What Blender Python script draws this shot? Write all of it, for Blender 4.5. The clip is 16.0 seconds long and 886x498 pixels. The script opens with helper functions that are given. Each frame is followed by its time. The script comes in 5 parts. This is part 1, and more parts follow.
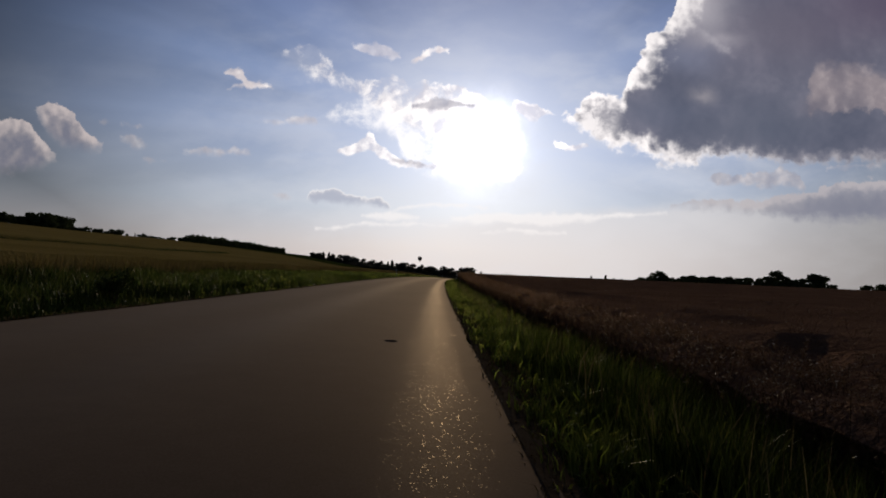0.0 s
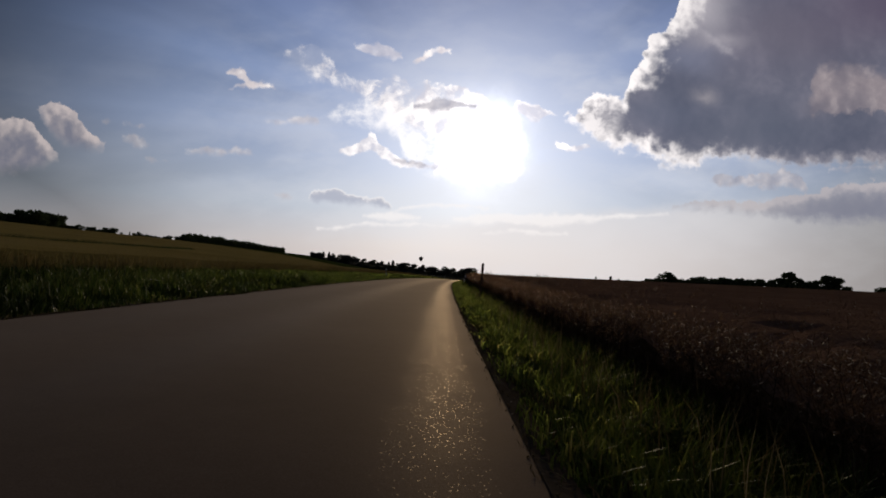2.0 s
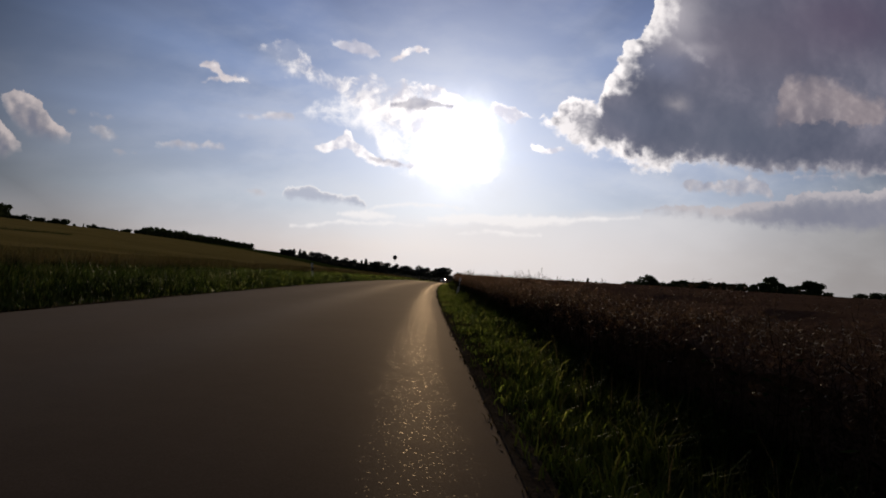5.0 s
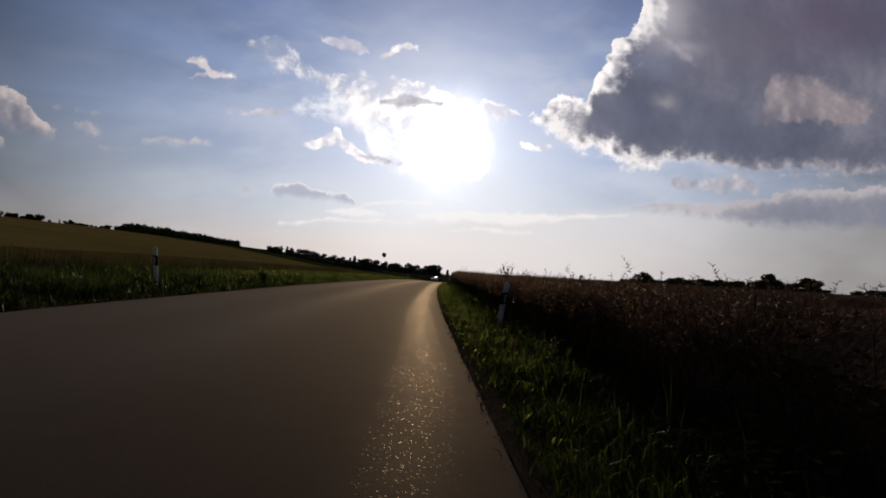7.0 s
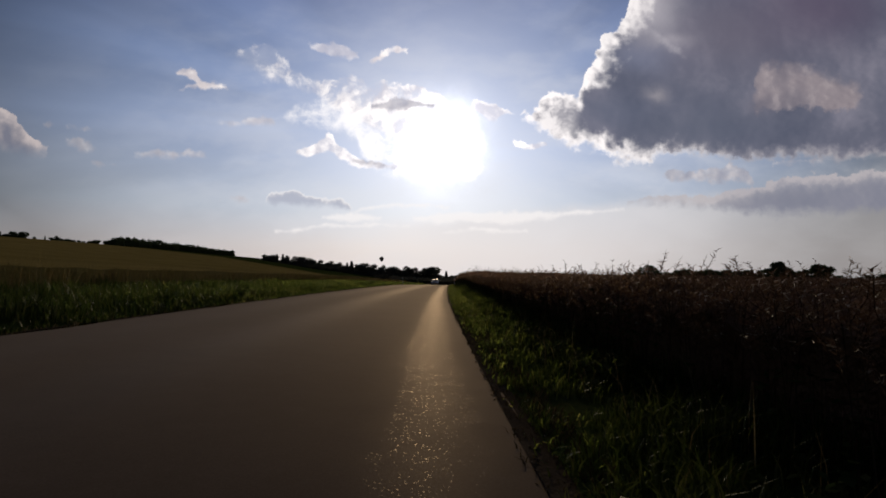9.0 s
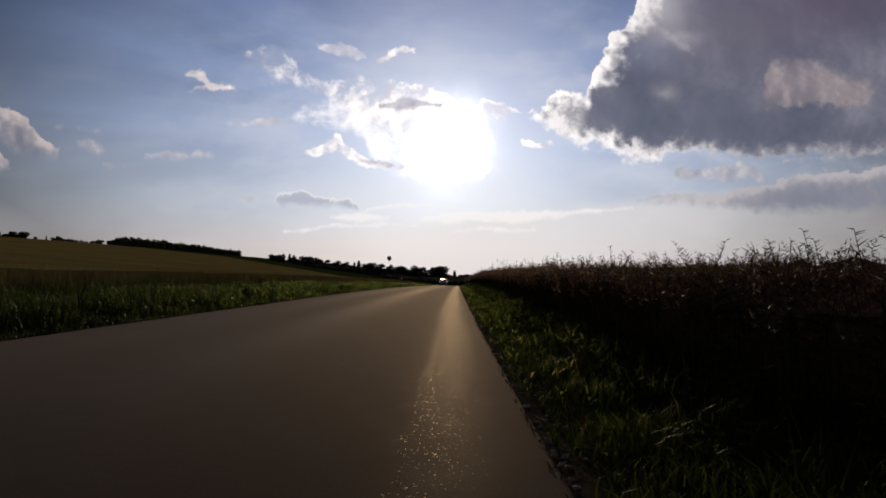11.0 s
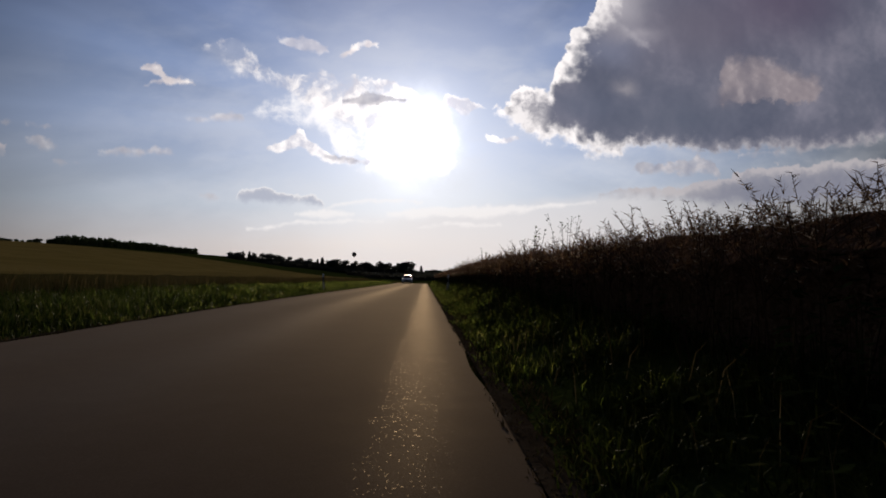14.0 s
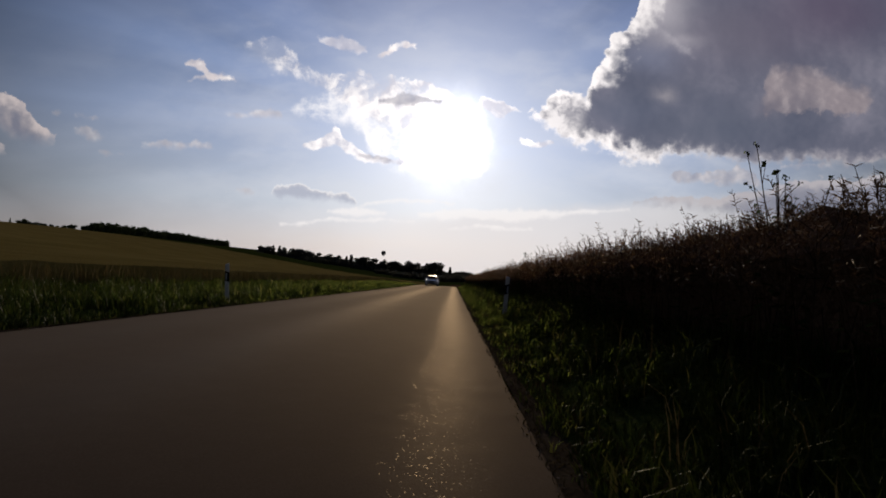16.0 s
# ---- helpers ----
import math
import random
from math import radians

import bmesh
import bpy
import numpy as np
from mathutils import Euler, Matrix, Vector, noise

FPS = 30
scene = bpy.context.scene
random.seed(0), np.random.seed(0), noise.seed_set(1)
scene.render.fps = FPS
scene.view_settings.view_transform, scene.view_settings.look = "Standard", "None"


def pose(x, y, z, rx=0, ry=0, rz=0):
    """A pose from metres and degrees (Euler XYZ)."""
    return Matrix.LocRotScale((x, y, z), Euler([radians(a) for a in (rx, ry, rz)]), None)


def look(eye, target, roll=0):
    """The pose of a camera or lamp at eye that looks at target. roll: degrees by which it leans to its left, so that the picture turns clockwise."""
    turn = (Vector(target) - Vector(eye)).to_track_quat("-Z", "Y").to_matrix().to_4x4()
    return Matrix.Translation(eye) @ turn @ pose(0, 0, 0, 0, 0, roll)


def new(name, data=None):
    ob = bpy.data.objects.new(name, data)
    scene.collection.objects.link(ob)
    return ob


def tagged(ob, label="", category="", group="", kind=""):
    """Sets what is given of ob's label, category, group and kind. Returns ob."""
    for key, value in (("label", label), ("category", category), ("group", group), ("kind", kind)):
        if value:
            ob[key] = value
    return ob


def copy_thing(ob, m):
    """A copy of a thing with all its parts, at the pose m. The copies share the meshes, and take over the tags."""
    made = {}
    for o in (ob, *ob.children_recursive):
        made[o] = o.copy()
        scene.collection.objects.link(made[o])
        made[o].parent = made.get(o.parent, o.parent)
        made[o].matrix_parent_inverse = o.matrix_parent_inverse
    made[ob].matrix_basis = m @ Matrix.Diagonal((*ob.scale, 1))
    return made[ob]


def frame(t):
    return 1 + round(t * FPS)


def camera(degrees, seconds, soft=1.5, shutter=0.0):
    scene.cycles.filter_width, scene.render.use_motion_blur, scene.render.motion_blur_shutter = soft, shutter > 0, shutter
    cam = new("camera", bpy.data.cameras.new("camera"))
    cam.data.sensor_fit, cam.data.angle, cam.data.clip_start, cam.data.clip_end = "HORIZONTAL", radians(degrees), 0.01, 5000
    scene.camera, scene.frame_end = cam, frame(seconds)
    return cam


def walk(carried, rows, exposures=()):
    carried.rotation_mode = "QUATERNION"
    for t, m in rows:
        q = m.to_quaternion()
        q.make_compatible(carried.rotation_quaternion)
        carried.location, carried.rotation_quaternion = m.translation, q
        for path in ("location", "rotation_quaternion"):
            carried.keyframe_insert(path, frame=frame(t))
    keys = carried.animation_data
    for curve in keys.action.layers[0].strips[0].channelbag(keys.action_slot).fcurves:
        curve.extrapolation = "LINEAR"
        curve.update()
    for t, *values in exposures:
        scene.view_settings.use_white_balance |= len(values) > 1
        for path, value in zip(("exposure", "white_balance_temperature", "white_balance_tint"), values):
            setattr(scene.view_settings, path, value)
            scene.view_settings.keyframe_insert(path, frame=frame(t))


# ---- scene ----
# ---------------------------------------------------------------- camera
# the road runs along y; lateral u is metres to the right of the rider's line
HEADING = ((-4000, -0.9), (0, -0.9), (20, -0.7), (64, 0.9), (90, 2.8), (115, 4.1), (150, 4.4), (260, 4.5), (420, 3.6), (6000, 3.6))
PROFILE = ((-4000, -2), (-200, -0.4), (-60, 0), (0, 0), (20, 0.08), (40, 0.21), (60, 0.28), (80, 0.31), (100, 0.28), (125, 0.18), (147, 0.0),
           (200, -0.8), (250, -1.5), (300, -2.0), (400, -2.4), (600, -2), (1000, 2), (1500, 8), (4500, 14))
TY = np.arange(-4000.0, 4600.0, 2.0)


def smooth_table(points, width):
    raw = np.interp(TY, [p[0] for p in points], [p[1] for p in points])
    kernel = np.hanning(width + 2)[1:-1]
    pad = np.pad(raw, width, mode="edge")
    return np.convolve(pad, kernel / kernel.sum(), mode="same")[width:-width]


TZ = smooth_table(PROFILE, 15)
TX = np.cumsum(np.tan(np.radians(smooth_table(HEADING, 15)))) * 2.0
TX = TX - np.interp(0.0, TY, TX)


def rx(y):
    return np.interp(y, TY, TX)


def rz(y):
    return np.interp(y, TY, TZ)


SPEED, EYE = 9.15, 0.95
# seconds, sideways offset, yaw, pitch, roll
RIDE = (
    (0.0, 0.00, 0.00, 2.63, -2.20),
    (0.5, 0.00, -0.06, 2.49, 0.93),
    (1.0, 0.00, -0.43, 2.47, -1.58),
    (1.5, 0.00, -1.03, 2.37, -0.81),
    (2.0, 0.00, 0.13, 2.66, -2.38),
    (2.5, 0.00, -1.01, 2.63, -1.50),
    (3.0, 0.00, -1.45, 2.66, -2.56),
    (3.5, 0.00, -0.59, 2.69, -0.69),
    (3.7, 0.00, -1.43, 2.78, -1.38),
    (5.8, 0.00, -2.40, 2.69, -3.50),
    (6.0, 0.00, -1.54, 2.66, -2.43),
    (6.5, 0.00, -4.17, 2.40, 1.37),
    (7.0, 0.00, -3.56, 2.55, -3.15),
    (7.5, 0.00, -3.00, 2.49, -1.30),
    (8.0, 0.00, -4.16, 2.49, -0.95),
    (8.5, 0.00, -1.59, 2.61, -1.46),
    (9.0, 0.00, -3.71, 2.72, -0.76),
    (11.5, 0.00, -2.53, 2.63, -0.82),
    (12.0, 0.00, -3.59, 2.60, -4.36),
    (12.5, -0.10, -3.33, 2.41, 1.95),
    (13.0, 0.00, -5.10, 2.39, 1.97),
    (13.5, 0.00, -5.62, 2.39, -2.58),
    (14.0, 0.00, -6.26, 2.21, 0.30),
    (14.5, 0.00, -5.94, 2.24, -2.74),
    (15.0, 0.00, -4.98, 2.09, 0.00),
    (15.5, 0.00, -6.93, 2.06, -2.08),
    (16.0, 0.00, -3.34, 2.34, -2.05),
)
cam = camera(76.19, 16.0, soft=1.8)
walk(cam, [(t, pose(float(rx(SPEED * t)) + u, SPEED * t, float(rz(SPEED * t)) + EYE, 90 + pitch, roll, yaw))
           for t, u, yaw, pitch, roll in RIDE])
# ---------------------------------------------------------------- sky and sun
VIEW = pose(0, 0, 0, 90 + 2.63, -2.2, 0).to_3x3()      # a fixed frame in the sky, in which the clouds are laid out
SUN_AT = (0.066, 0.192)
SUN_WAY = (VIEW @ Vector((SUN_AT[0], SUN_AT[1], -1))).normalized()
SUN_ELEVATION = math.asin(SUN_WAY.z)
SUN_AZIMUTH = math.atan2(SUN_WAY.x, SUN_WAY.y)


class Nodes:
    """Short-hand for building a node tree."""

    def __init__(self, tree):
        self.tree = tree
        tree.nodes.clear()

    def add(self, kind, **settings):
        node = self.tree.nodes.new(kind)
        for key, value in settings.items():
            setattr(node, key, value)
        return node

    def put(self, socket, value):
        if isinstance(value, bpy.types.NodeSocket):
            self.tree.links.new(value, socket)
        elif value is not None:
            socket.default_value = value

    def math(self, operation, a, b=None, c=None, clamp=False):
        node = self.add("ShaderNodeMath", operation=operation, use_clamp=clamp)
        for socket, value in zip(node.inputs, (a, b, c)):
            self.put(socket, value)
        return node.outputs[0]

    def vec(self, operation, a, b=None, scale=None):
        node = self.add("ShaderNodeVectorMath", operation=operation)
        self.put(node.inputs[0], a)
        self.put(node.inputs[1], b)
        if scale is not None:
            self.put(node.inputs["Scale"], scale)
        return node.outputs["Value"] if operation in ("DOT_PRODUCT", "LENGTH") else node.outputs["Vector"]

    def noise(self, vector, scale, detail=4.0, rough=0.55, out="Fac"):
        node = self.add("ShaderNodeTexNoise")
        self.put(node.inputs["Vector"], vector)
        self.put(node.inputs["Scale"], scale)
        self.put(node.inputs["Detail"], detail)
        self.put(node.inputs["Roughness"], rough)
        return node.outputs[out]

    def ramp(self, fac, stops, smooth=False):
        node = self.add("ShaderNodeValToRGB")
        node.color_ramp.interpolation = "EASE" if smooth else "LINEAR"
        els = node.color_ramp.elements
        while len(els) < len(stops):
            els.new(0.5)
        for el, (at, colour) in zip(els, stops):
            el.position = at
            el.color = (*colour, 1) if isinstance(colour, tuple) else (colour, colour, colour, 1)
        self.put(node.inputs[0], fac)
        return node.outputs[0]

    def span(self, value, lo, hi, to_lo=0.0, to_hi=1.0):
        node = self.add("ShaderNodeMapRange", interpolation_type="SMOOTHSTEP")
        for socket, v in zip(node.inputs, (value, lo, hi, to_lo, to_hi)):
            self.put(socket, v)
        return node.outputs[0]

    def mix(self, fac, a, b, blend="MIX"):
        node = self.add("ShaderNodeMix", data_type="RGBA", blend_type=blend)
        self.put(node.inputs["Factor"], fac)
        for socket, v in ((node.inputs[6], a), (node.inputs[7], b)):
            self.put(socket, (*v, 1) if isinstance(v, tuple) else v)
        return node.outputs[2]


# clouds, in thousandths of a focal length, from the left and from the top of the sky's frame: place along, upper edge, lower edge
SKY_W, SKY_H = 784, 441
HEAVY = ((990, 204, 213), (1004, 198, 222), (1022, 188, 234), (1038, 166, 244), (1056, 154, 256), (1076, 160, 264), (1094, 166, 270), (1106, 154, 266), (1114, 126, 266), (1124, 102, 272), (1140, 82, 278),
         (1152, 58, 282), (1176, 46, 290), (1190, 24, 296), (1200, -20, 298), (1226, -120, 296), (1262, -220, 284), (1345, -260, 288), (1420, -300, 296), (1580, -320, 296), (1900, -100, 270))
LOW_BANK = ((1190, 357, 364), (1250, 349, 368), (1300, 347, 374), (1340, 349, 384), (1400, 338, 390), (1450, 332, 394), (1500, 319, 396), (1568, 316, 396), (1700, 306, 396), (1900, 330, 380))
LOW_SCRAPS = ((1256, 308, 318), (1276, 300, 334), (1300, 310, 328), (1330, 305, 326), (1348, 300, 334), (1395, 297, 332), (1428, 318, 334))
LOW_WISP = ((1462, 298, 306), (1490, 288, 304), (1520, 286, 303), (1568, 292, 300))
BAND = ((500, 94, 104), (518, 84, 118), (540, 76, 136), (565, 88, 148), (590, 112, 156), (620, 132, 166), (655, 136, 186), (690, 132, 206), (725, 140, 224), (765, 146, 240), (800, 150, 250),
        (845, 162, 262), (885, 182, 262), (915, 214, 250))
VEIL = ((560, 205, 214), (610, 180, 222), (650, 170, 226), (690, 168, 236), (730, 170, 300), (780, 170, 318), (850, 170, 326), (900, 190, 322), (930, 220, 300))
ARROW = ((597, 258, 268), (622, 250, 276), (644, 236, 272), (653, 228, 272), (668, 246, 278), (695, 266, 290), (735, 286, 301), (790, 292, 305))
SLATE = ((545, 342, 350), (556, 331, 356), (580, 334, 362), (612, 340, 367), (645, 347, 368), (672, 349, 369), (690, 364, 372))
PATCH = ((730, 184, 191), (756, 180, 196), (770, 172, 198), (790, 175, 198), (812, 182, 195), (836, 185, 192))
PATCH_TAIL = ((692, 274, 281), (712, 277, 291), (740, 287, 299), (766, 298, 303))
RIGHT_PUFF = ((906, 178, 192), (922, 175, 206), (940, 178, 218), (962, 190, 206), (994, 198, 206))
RIGHT_SCRAP = ((980, 246, 260), (996, 250, 272), (1010, 258, 274), (1038, 255, 266))
TOP_PUFF = ((726, 106, 112), (742, 96, 112), (756, 84, 106), (770, 82, 98), (794, 88, 98))
TOP_VEIL = ((622, 76, 92), (650, 72, 98), (680, 76, 104), (706, 88, 104))
KITE = ((396, 124, 131), (414, 118, 140), (428, 122, 146), (440, 138, 158), (462, 140, 157), (486, 150, 158))
KITE_TAIL = ((400, 152, 158), (424, 143, 157), (450, 140, 156))
LEFT_HIGH = ((66, 184, 204), (84, 177, 232), (106, 177, 256), (124, 192, 264), (136, 210, 268), (154, 230, 268), (180, 250, 264))
LEFT_LOW = ((-90, 190, 300), (-40, 200, 306), (0, 206, 312), (30, 207, 310), (50, 213, 304), (64, 228, 298), (80, 250, 292), (97, 268, 284))
SCRAPS = (
    ((178, 210, 216), (186, 206, 220), (194, 212, 218)), ((214, 210, 222), (232, 216, 226), (252, 222, 230)),
    ((210, 234, 244), (228, 232, 254), (244, 242, 264), (258, 252, 262)), ((252, 276, 284), (270, 279, 288), (288, 284, 290)),
    ((466, 342, 350), (490, 340, 352), (514, 346, 356)), ((326, 264, 274), (366, 258, 278), (400, 262, 274), (412, 254, 272), (440, 260, 272)),
    ((470, 208, 220), (520, 205, 222), (560, 208, 226)),
)
STREAKS = (
    ((690, 372, 378), (740, 362, 372), (830, 361, 370), (860, 368, 374)), ((800, 384, 392), (880, 377, 398), (960, 376, 398), (1060, 380, 392), (1180, 374, 380)),
    ((560, 398, 404), (680, 392, 400), (790, 396, 402)), ((850, 408, 412), (930, 405, 414), (1000, 408, 414)), ((640, 378, 384), (680, 374, 390), (740, 384, 392)),
)


def build_world():
    world = bpy.data.worlds.new("evening_sky")
    scene.world = world
    world.use_nodes = True
    n = Nodes(world.node_tree)
    out = n.add("ShaderNodeOutputWorld")
    way = n.add("ShaderNodeTexCoord").outputs["Generated"]
    right, up, ahead = VIEW.col[0], VIEW.col[1], -VIEW.col[2]
    depth = n.math("MAXIMUM", n.vec("DOT_PRODUCT", way, tuple(ahead)), 0.02)
    u = n.math("DIVIDE", n.vec("DOT_PRODUCT", way, tuple(right)), depth)
    v = n.math("DIVIDE", n.vec("DOT_PRODUCT", way, tuple(up)), depth)
    flat = n.add("ShaderNodeCombineXYZ")
    n.put(flat.inputs[0], u), n.put(flat.inputs[1], v)
    flat = flat.outputs[0]
    front = n.span(n.vec("DOT_PRODUCT", way, tuple(ahead)), 0.15, 0.45)
    height = n.vec("DOT_PRODUCT", way, (0, 0, 1))
    towards = n.vec("DOT_PRODUCT", way, tuple(SUN_WAY))

    def warp(size, amount, base):
        push = n.vec("SUBTRACT", n.noise(base, size, 5, 0.6, "Color"), (0.5, 0.5, 0.5))
        return n.vec("ADD", base, n.vec("SCALE", push, scale=amount))

    def heads(at, scale):
        """Rounded cauliflower heads."""
        node = n.add("ShaderNodeTexVoronoi", feature="SMOOTH_F1")
        n.put(node.inputs["Vector"], at)
        node.inputs["Scale"].default_value = scale
        node.inputs["Detail"].default_value = 2.0
        node.inputs["Roughness"].default_value = 0.55
        return node.outputs["Distance"]

    def relief(at):
        """Heaps and finer curls, about -1 to 1."""
        bulge = n.math("SUBTRACT", 0.42, heads(warp(25, 0.018, at), 38))
        curl = n.math("SUBTRACT", n.noise(at, 44, 7, 0.64), 0.5)
        return n.math("ADD", n.math("MULTIPLY", bulge, 1.2), n.math("MULTIPLY", curl, 2.6))

    bumps = relief(flat)
    sunward = n.vec("SCALE", n.vec("NORMALIZE", n.vec("SUBTRACT", (*SUN_AT, 0), flat)), scale=0.006)
    def heap(at):
        return n.math("ADD", n.math("MULTIPLY", heads(warp(16, 0.03, at), 21), -1.2), n.math("MULTIPLY", n.noise(at, 26, 4, 0.5), 1.5))

    rise = n.math("SUBTRACT", heap(flat), heap(n.vec("ADD", flat, n.vec("SCALE", sunward, scale=1.6))))       # positive on slopes that face the sun
    wisp = n.noise(warp(8, 0.08, flat), 16, 7, 0.62)
    drift = warp(14, 0.028, flat)
    split = n.add("ShaderNodeSeparateXYZ")
    n.put(split.inputs[0], drift)
    px = n.math("MULTIPLY_ADD", split.outputs[0], 1000, SKY_W)
    py = n.math("MULTIPLY_ADD", split.outputs[1], -1000, SKY_H)

    split = n.add("ShaderNodeSeparateXYZ")
    n.put(split.inputs[0], warp(40, 0.012, warp(9, 0.05, flat)))
    sx = n.math("MULTIPLY_ADD", split.outputs[0], 1000, SKY_W)
    sy = n.math("MULTIPLY_ADD", split.outputs[1], -1000, SKY_H)

    def edge(points, column, lo, hi, along=None):
        x0, x1 = points[0][0], points[-1][0]
        node = n.add("ShaderNodeFloatCurve")
        curve = node.mapping.curves[0]
        while len(curve.points) < len(points):
            curve.points.new(0.5, 0.5)
        for p, row in zip(curve.points, points):
            p.location = ((row[0] - x0) / (x1 - x0), (row[column] - lo) / (hi - lo))
            p.handle_type = "AUTO_CLAMPED"
        node.mapping.update()
        n.put(node.inputs["Value"], n.math("DIVIDE", n.math("SUBTRACT", px if along is None else along, x0), x1 - x0, clamp=True))
        return n.math("MULTIPLY_ADD", node.outputs[0], hi - lo, lo)

    def cloud(points, amp, soft_top, soft_low):
        """Coverage of a cloud and the depth within its nearest edge."""
        lo, hi = min(p[1] for p in points) - 1, max(p[2] for p in points) + 1
        swell = n.math("MULTIPLY", bumps, amp)
        ends = n.math("MINIMUM", n.math("SUBTRACT", px, points[0][0] - 4), n.math("SUBTRACT", points[-1][0] + 4, px))
        below = n.math("ADD", n.math("MINIMUM", n.math("SUBTRACT", py, edge(points, 1, lo, hi)), ends), swell)
        above = n.math("ADD", n.math("MINIMUM", n.math("SUBTRACT", edge(points, 2, lo, hi), py), ends), swell)
        cover = n.math("MULTIPLY", n.span(below, -0.4 * soft_top, 0.6 * soft_top), n.span(above, -0.4 * soft_low, 0.6 * soft_low))
        return n.math("MULTIPLY", cover, front), n.math("MINIMUM", below, above), below, above

    def near(cx, cy, a, b, power=1.0):
        """A soft round stain, one at its heart."""
        dx = n.math("DIVIDE", n.math("SUBTRACT", sx, cx), a)
        dy = n.math("DIVIDE", n.math("SUBTRACT", sy, cy), b)
        r2 = n.math("ADD", n.math("MULTIPLY", dx, dx), n.math("MULTIPLY", dy, dy))
        return n.math("POWER", 2.718, n.math("MULTIPLY", r2, -power))

    def over(colour, cover, top, strength=1.0):
        return n.mix(n.math("MULTIPLY", cover, strength) if strength != 1.0 else cover, colour, top)

    def dimmed(colour, by):
        return n.mix(1.0, colour, by, "MULTIPLY")

    # clear sky
    sky = n.add("ShaderNodeTexSky", sky_type="NISHITA", sun_disc=False, sun_elevation=SUN_ELEVATION, sun_rotation=SUN_AZIMUTH,
                air_density=1.0, dust_density=2.0, ozone_density=2.0)
    clear = n.vec("SCALE", sky.outputs[0], scale=0.05)
    blue = n.ramp(height, ((0.0, (0.63, 0.56, 0.545)), (0.05, (0.615, 0.585, 0.605)), (0.11, (0.49, 0.55, 0.655)), (0.22, (0.345, 0.43, 0.635)),
                           (0.34, (0.20, 0.275, 0.475)), (0.46, (0.125, 0.175, 0.345)), (1.0, (0.06, 0.085, 0.19))))
    away = n.math("MULTIPLY", n.span(towards, 0.70, 0.985, 0.16, 1.0), n.span(towards, -0.4, 0.66, 0.6, 1.0))
    away = n.math("MAXIMUM", away, n.span(height, 0.2, 0.06, 0.0, 0.4))
    colour = n.mix(0.95, clear, dimmed(blue, away))
    # beams that fan out from behind the clouds
    spoke = n.vec("SUBTRACT", flat, (*SUN_AT, 0))
    turn = n.vec("ADD", n.vec("NORMALIZE", spoke), n.vec("SCALE", spoke, scale=0.25))
    beam = n.span(n.noise(turn, 5.0, 3, 0.5), 0.3, 0.7, 0.90, 1.09)
    beam = n.mix(n.math("MULTIPLY", front, n.math("MULTIPLY", n.span(v, 0.0, 0.2), n.span(towards, 0.99, 0.94))), (1.0, 1.0, 1.0), beam)
    colour = dimmed(colour, beam)
    # aureole round the sun
    gap = n.math("SUBTRACT", 1.0, towards)
    core = n.math("MULTIPLY", n.math("POWER", 2.718, n.math("MULTIPLY", gap, -620.0)), 1.3)
    core = n.math("MULTIPLY", core, n.span(n.noise(warp(9, 0.06, flat), 12, 6, 0.6), 0.3, 0.7, 0.45, 1.5))
    wide = n.math("MULTIPLY", n.math("POWER", 2.718, n.math("MULTIPLY", gap, -50.0)), 0.38)
    glow = n.math("ADD", core, wide)
    colour = n.mix(1.0, colour, dimmed((1.0, 0.985, 0.98), glow), "ADD")
    nearness = n.span(towards, 0.66, 0.975, 0.34, 1.0)
    shine = n.math("ADD", n.math("MULTIPLY", glow, 0.8), nearness)
    # high thin veils
    drawn = n.add("ShaderNodeMapping")
    n.put(drawn.inputs["Vector"], drift)
    drawn.inputs["Rotation"].default_value = (0, 0, radians(25))
    drawn.inputs["Scale"].default_value = (3.0, 7.0, 1)
    veil = n.math("MULTIPLY", n.span(n.noise(drawn.outputs[0], 1.7, 6, 0.55), 0.38, 0.68, 0.0, 0.34), n.math("MULTIPLY", n.span(v, 0.44, 0.24, 0.3, 1.0), n.span(u, -0.6, -0.1, 0.15, 1.0)))
    tint = n.span(towards, 0.65, 0.97, 0.34, 0.85)
    colour = over(colour, n.math("MULTIPLY", veil, front), dimmed((0.92, 0.92, 0.96), tint))
    # haze over the horizon, its top rising to one side
    brink = n.math("SUBTRACT", n.math("MULTIPLY_ADD", u, 0.075, 0.052), n.math("MULTIPLY", n.math("SUBTRACT", wisp, 0.5), 0.03))
    bank_of_haze = n.math("MULTIPLY", n.span(n.math("SUBTRACT", brink, v), -0.006, 0.022, 0.0, 0.62), n.math("MULTIPLY", n.span(u, -0.12, 0.12), front))
    colour = over(colour, bank_of_haze, dimmed((0.77, 0.73, 0.73), n.span(towards, 0.80, 0.975, 0.46, 1.0)))
    for points in STREAKS:
        cover, _, _, _ = cloud(points, 3, 7, 9)
        colour = over(colour, cover, dimmed((1.0, 0.95, 0.93), n.span(towards, 0.65, 0.97, 0.45, 0.98)), 0.62)

    grain = n.math("MULTIPLY_ADD", rise, 1.1, 0.5, clamp=True)
    mottle = n.span(wisp, 0.36, 0.62)
    # small clouds lit from the side of the sun
    fair = n.ramp(grain, ((0.1, (0.50, 0.46, 0.49)), (0.5, (0.70, 0.63, 0.63)), (0.9, (0.98, 0.90, 0.86))))
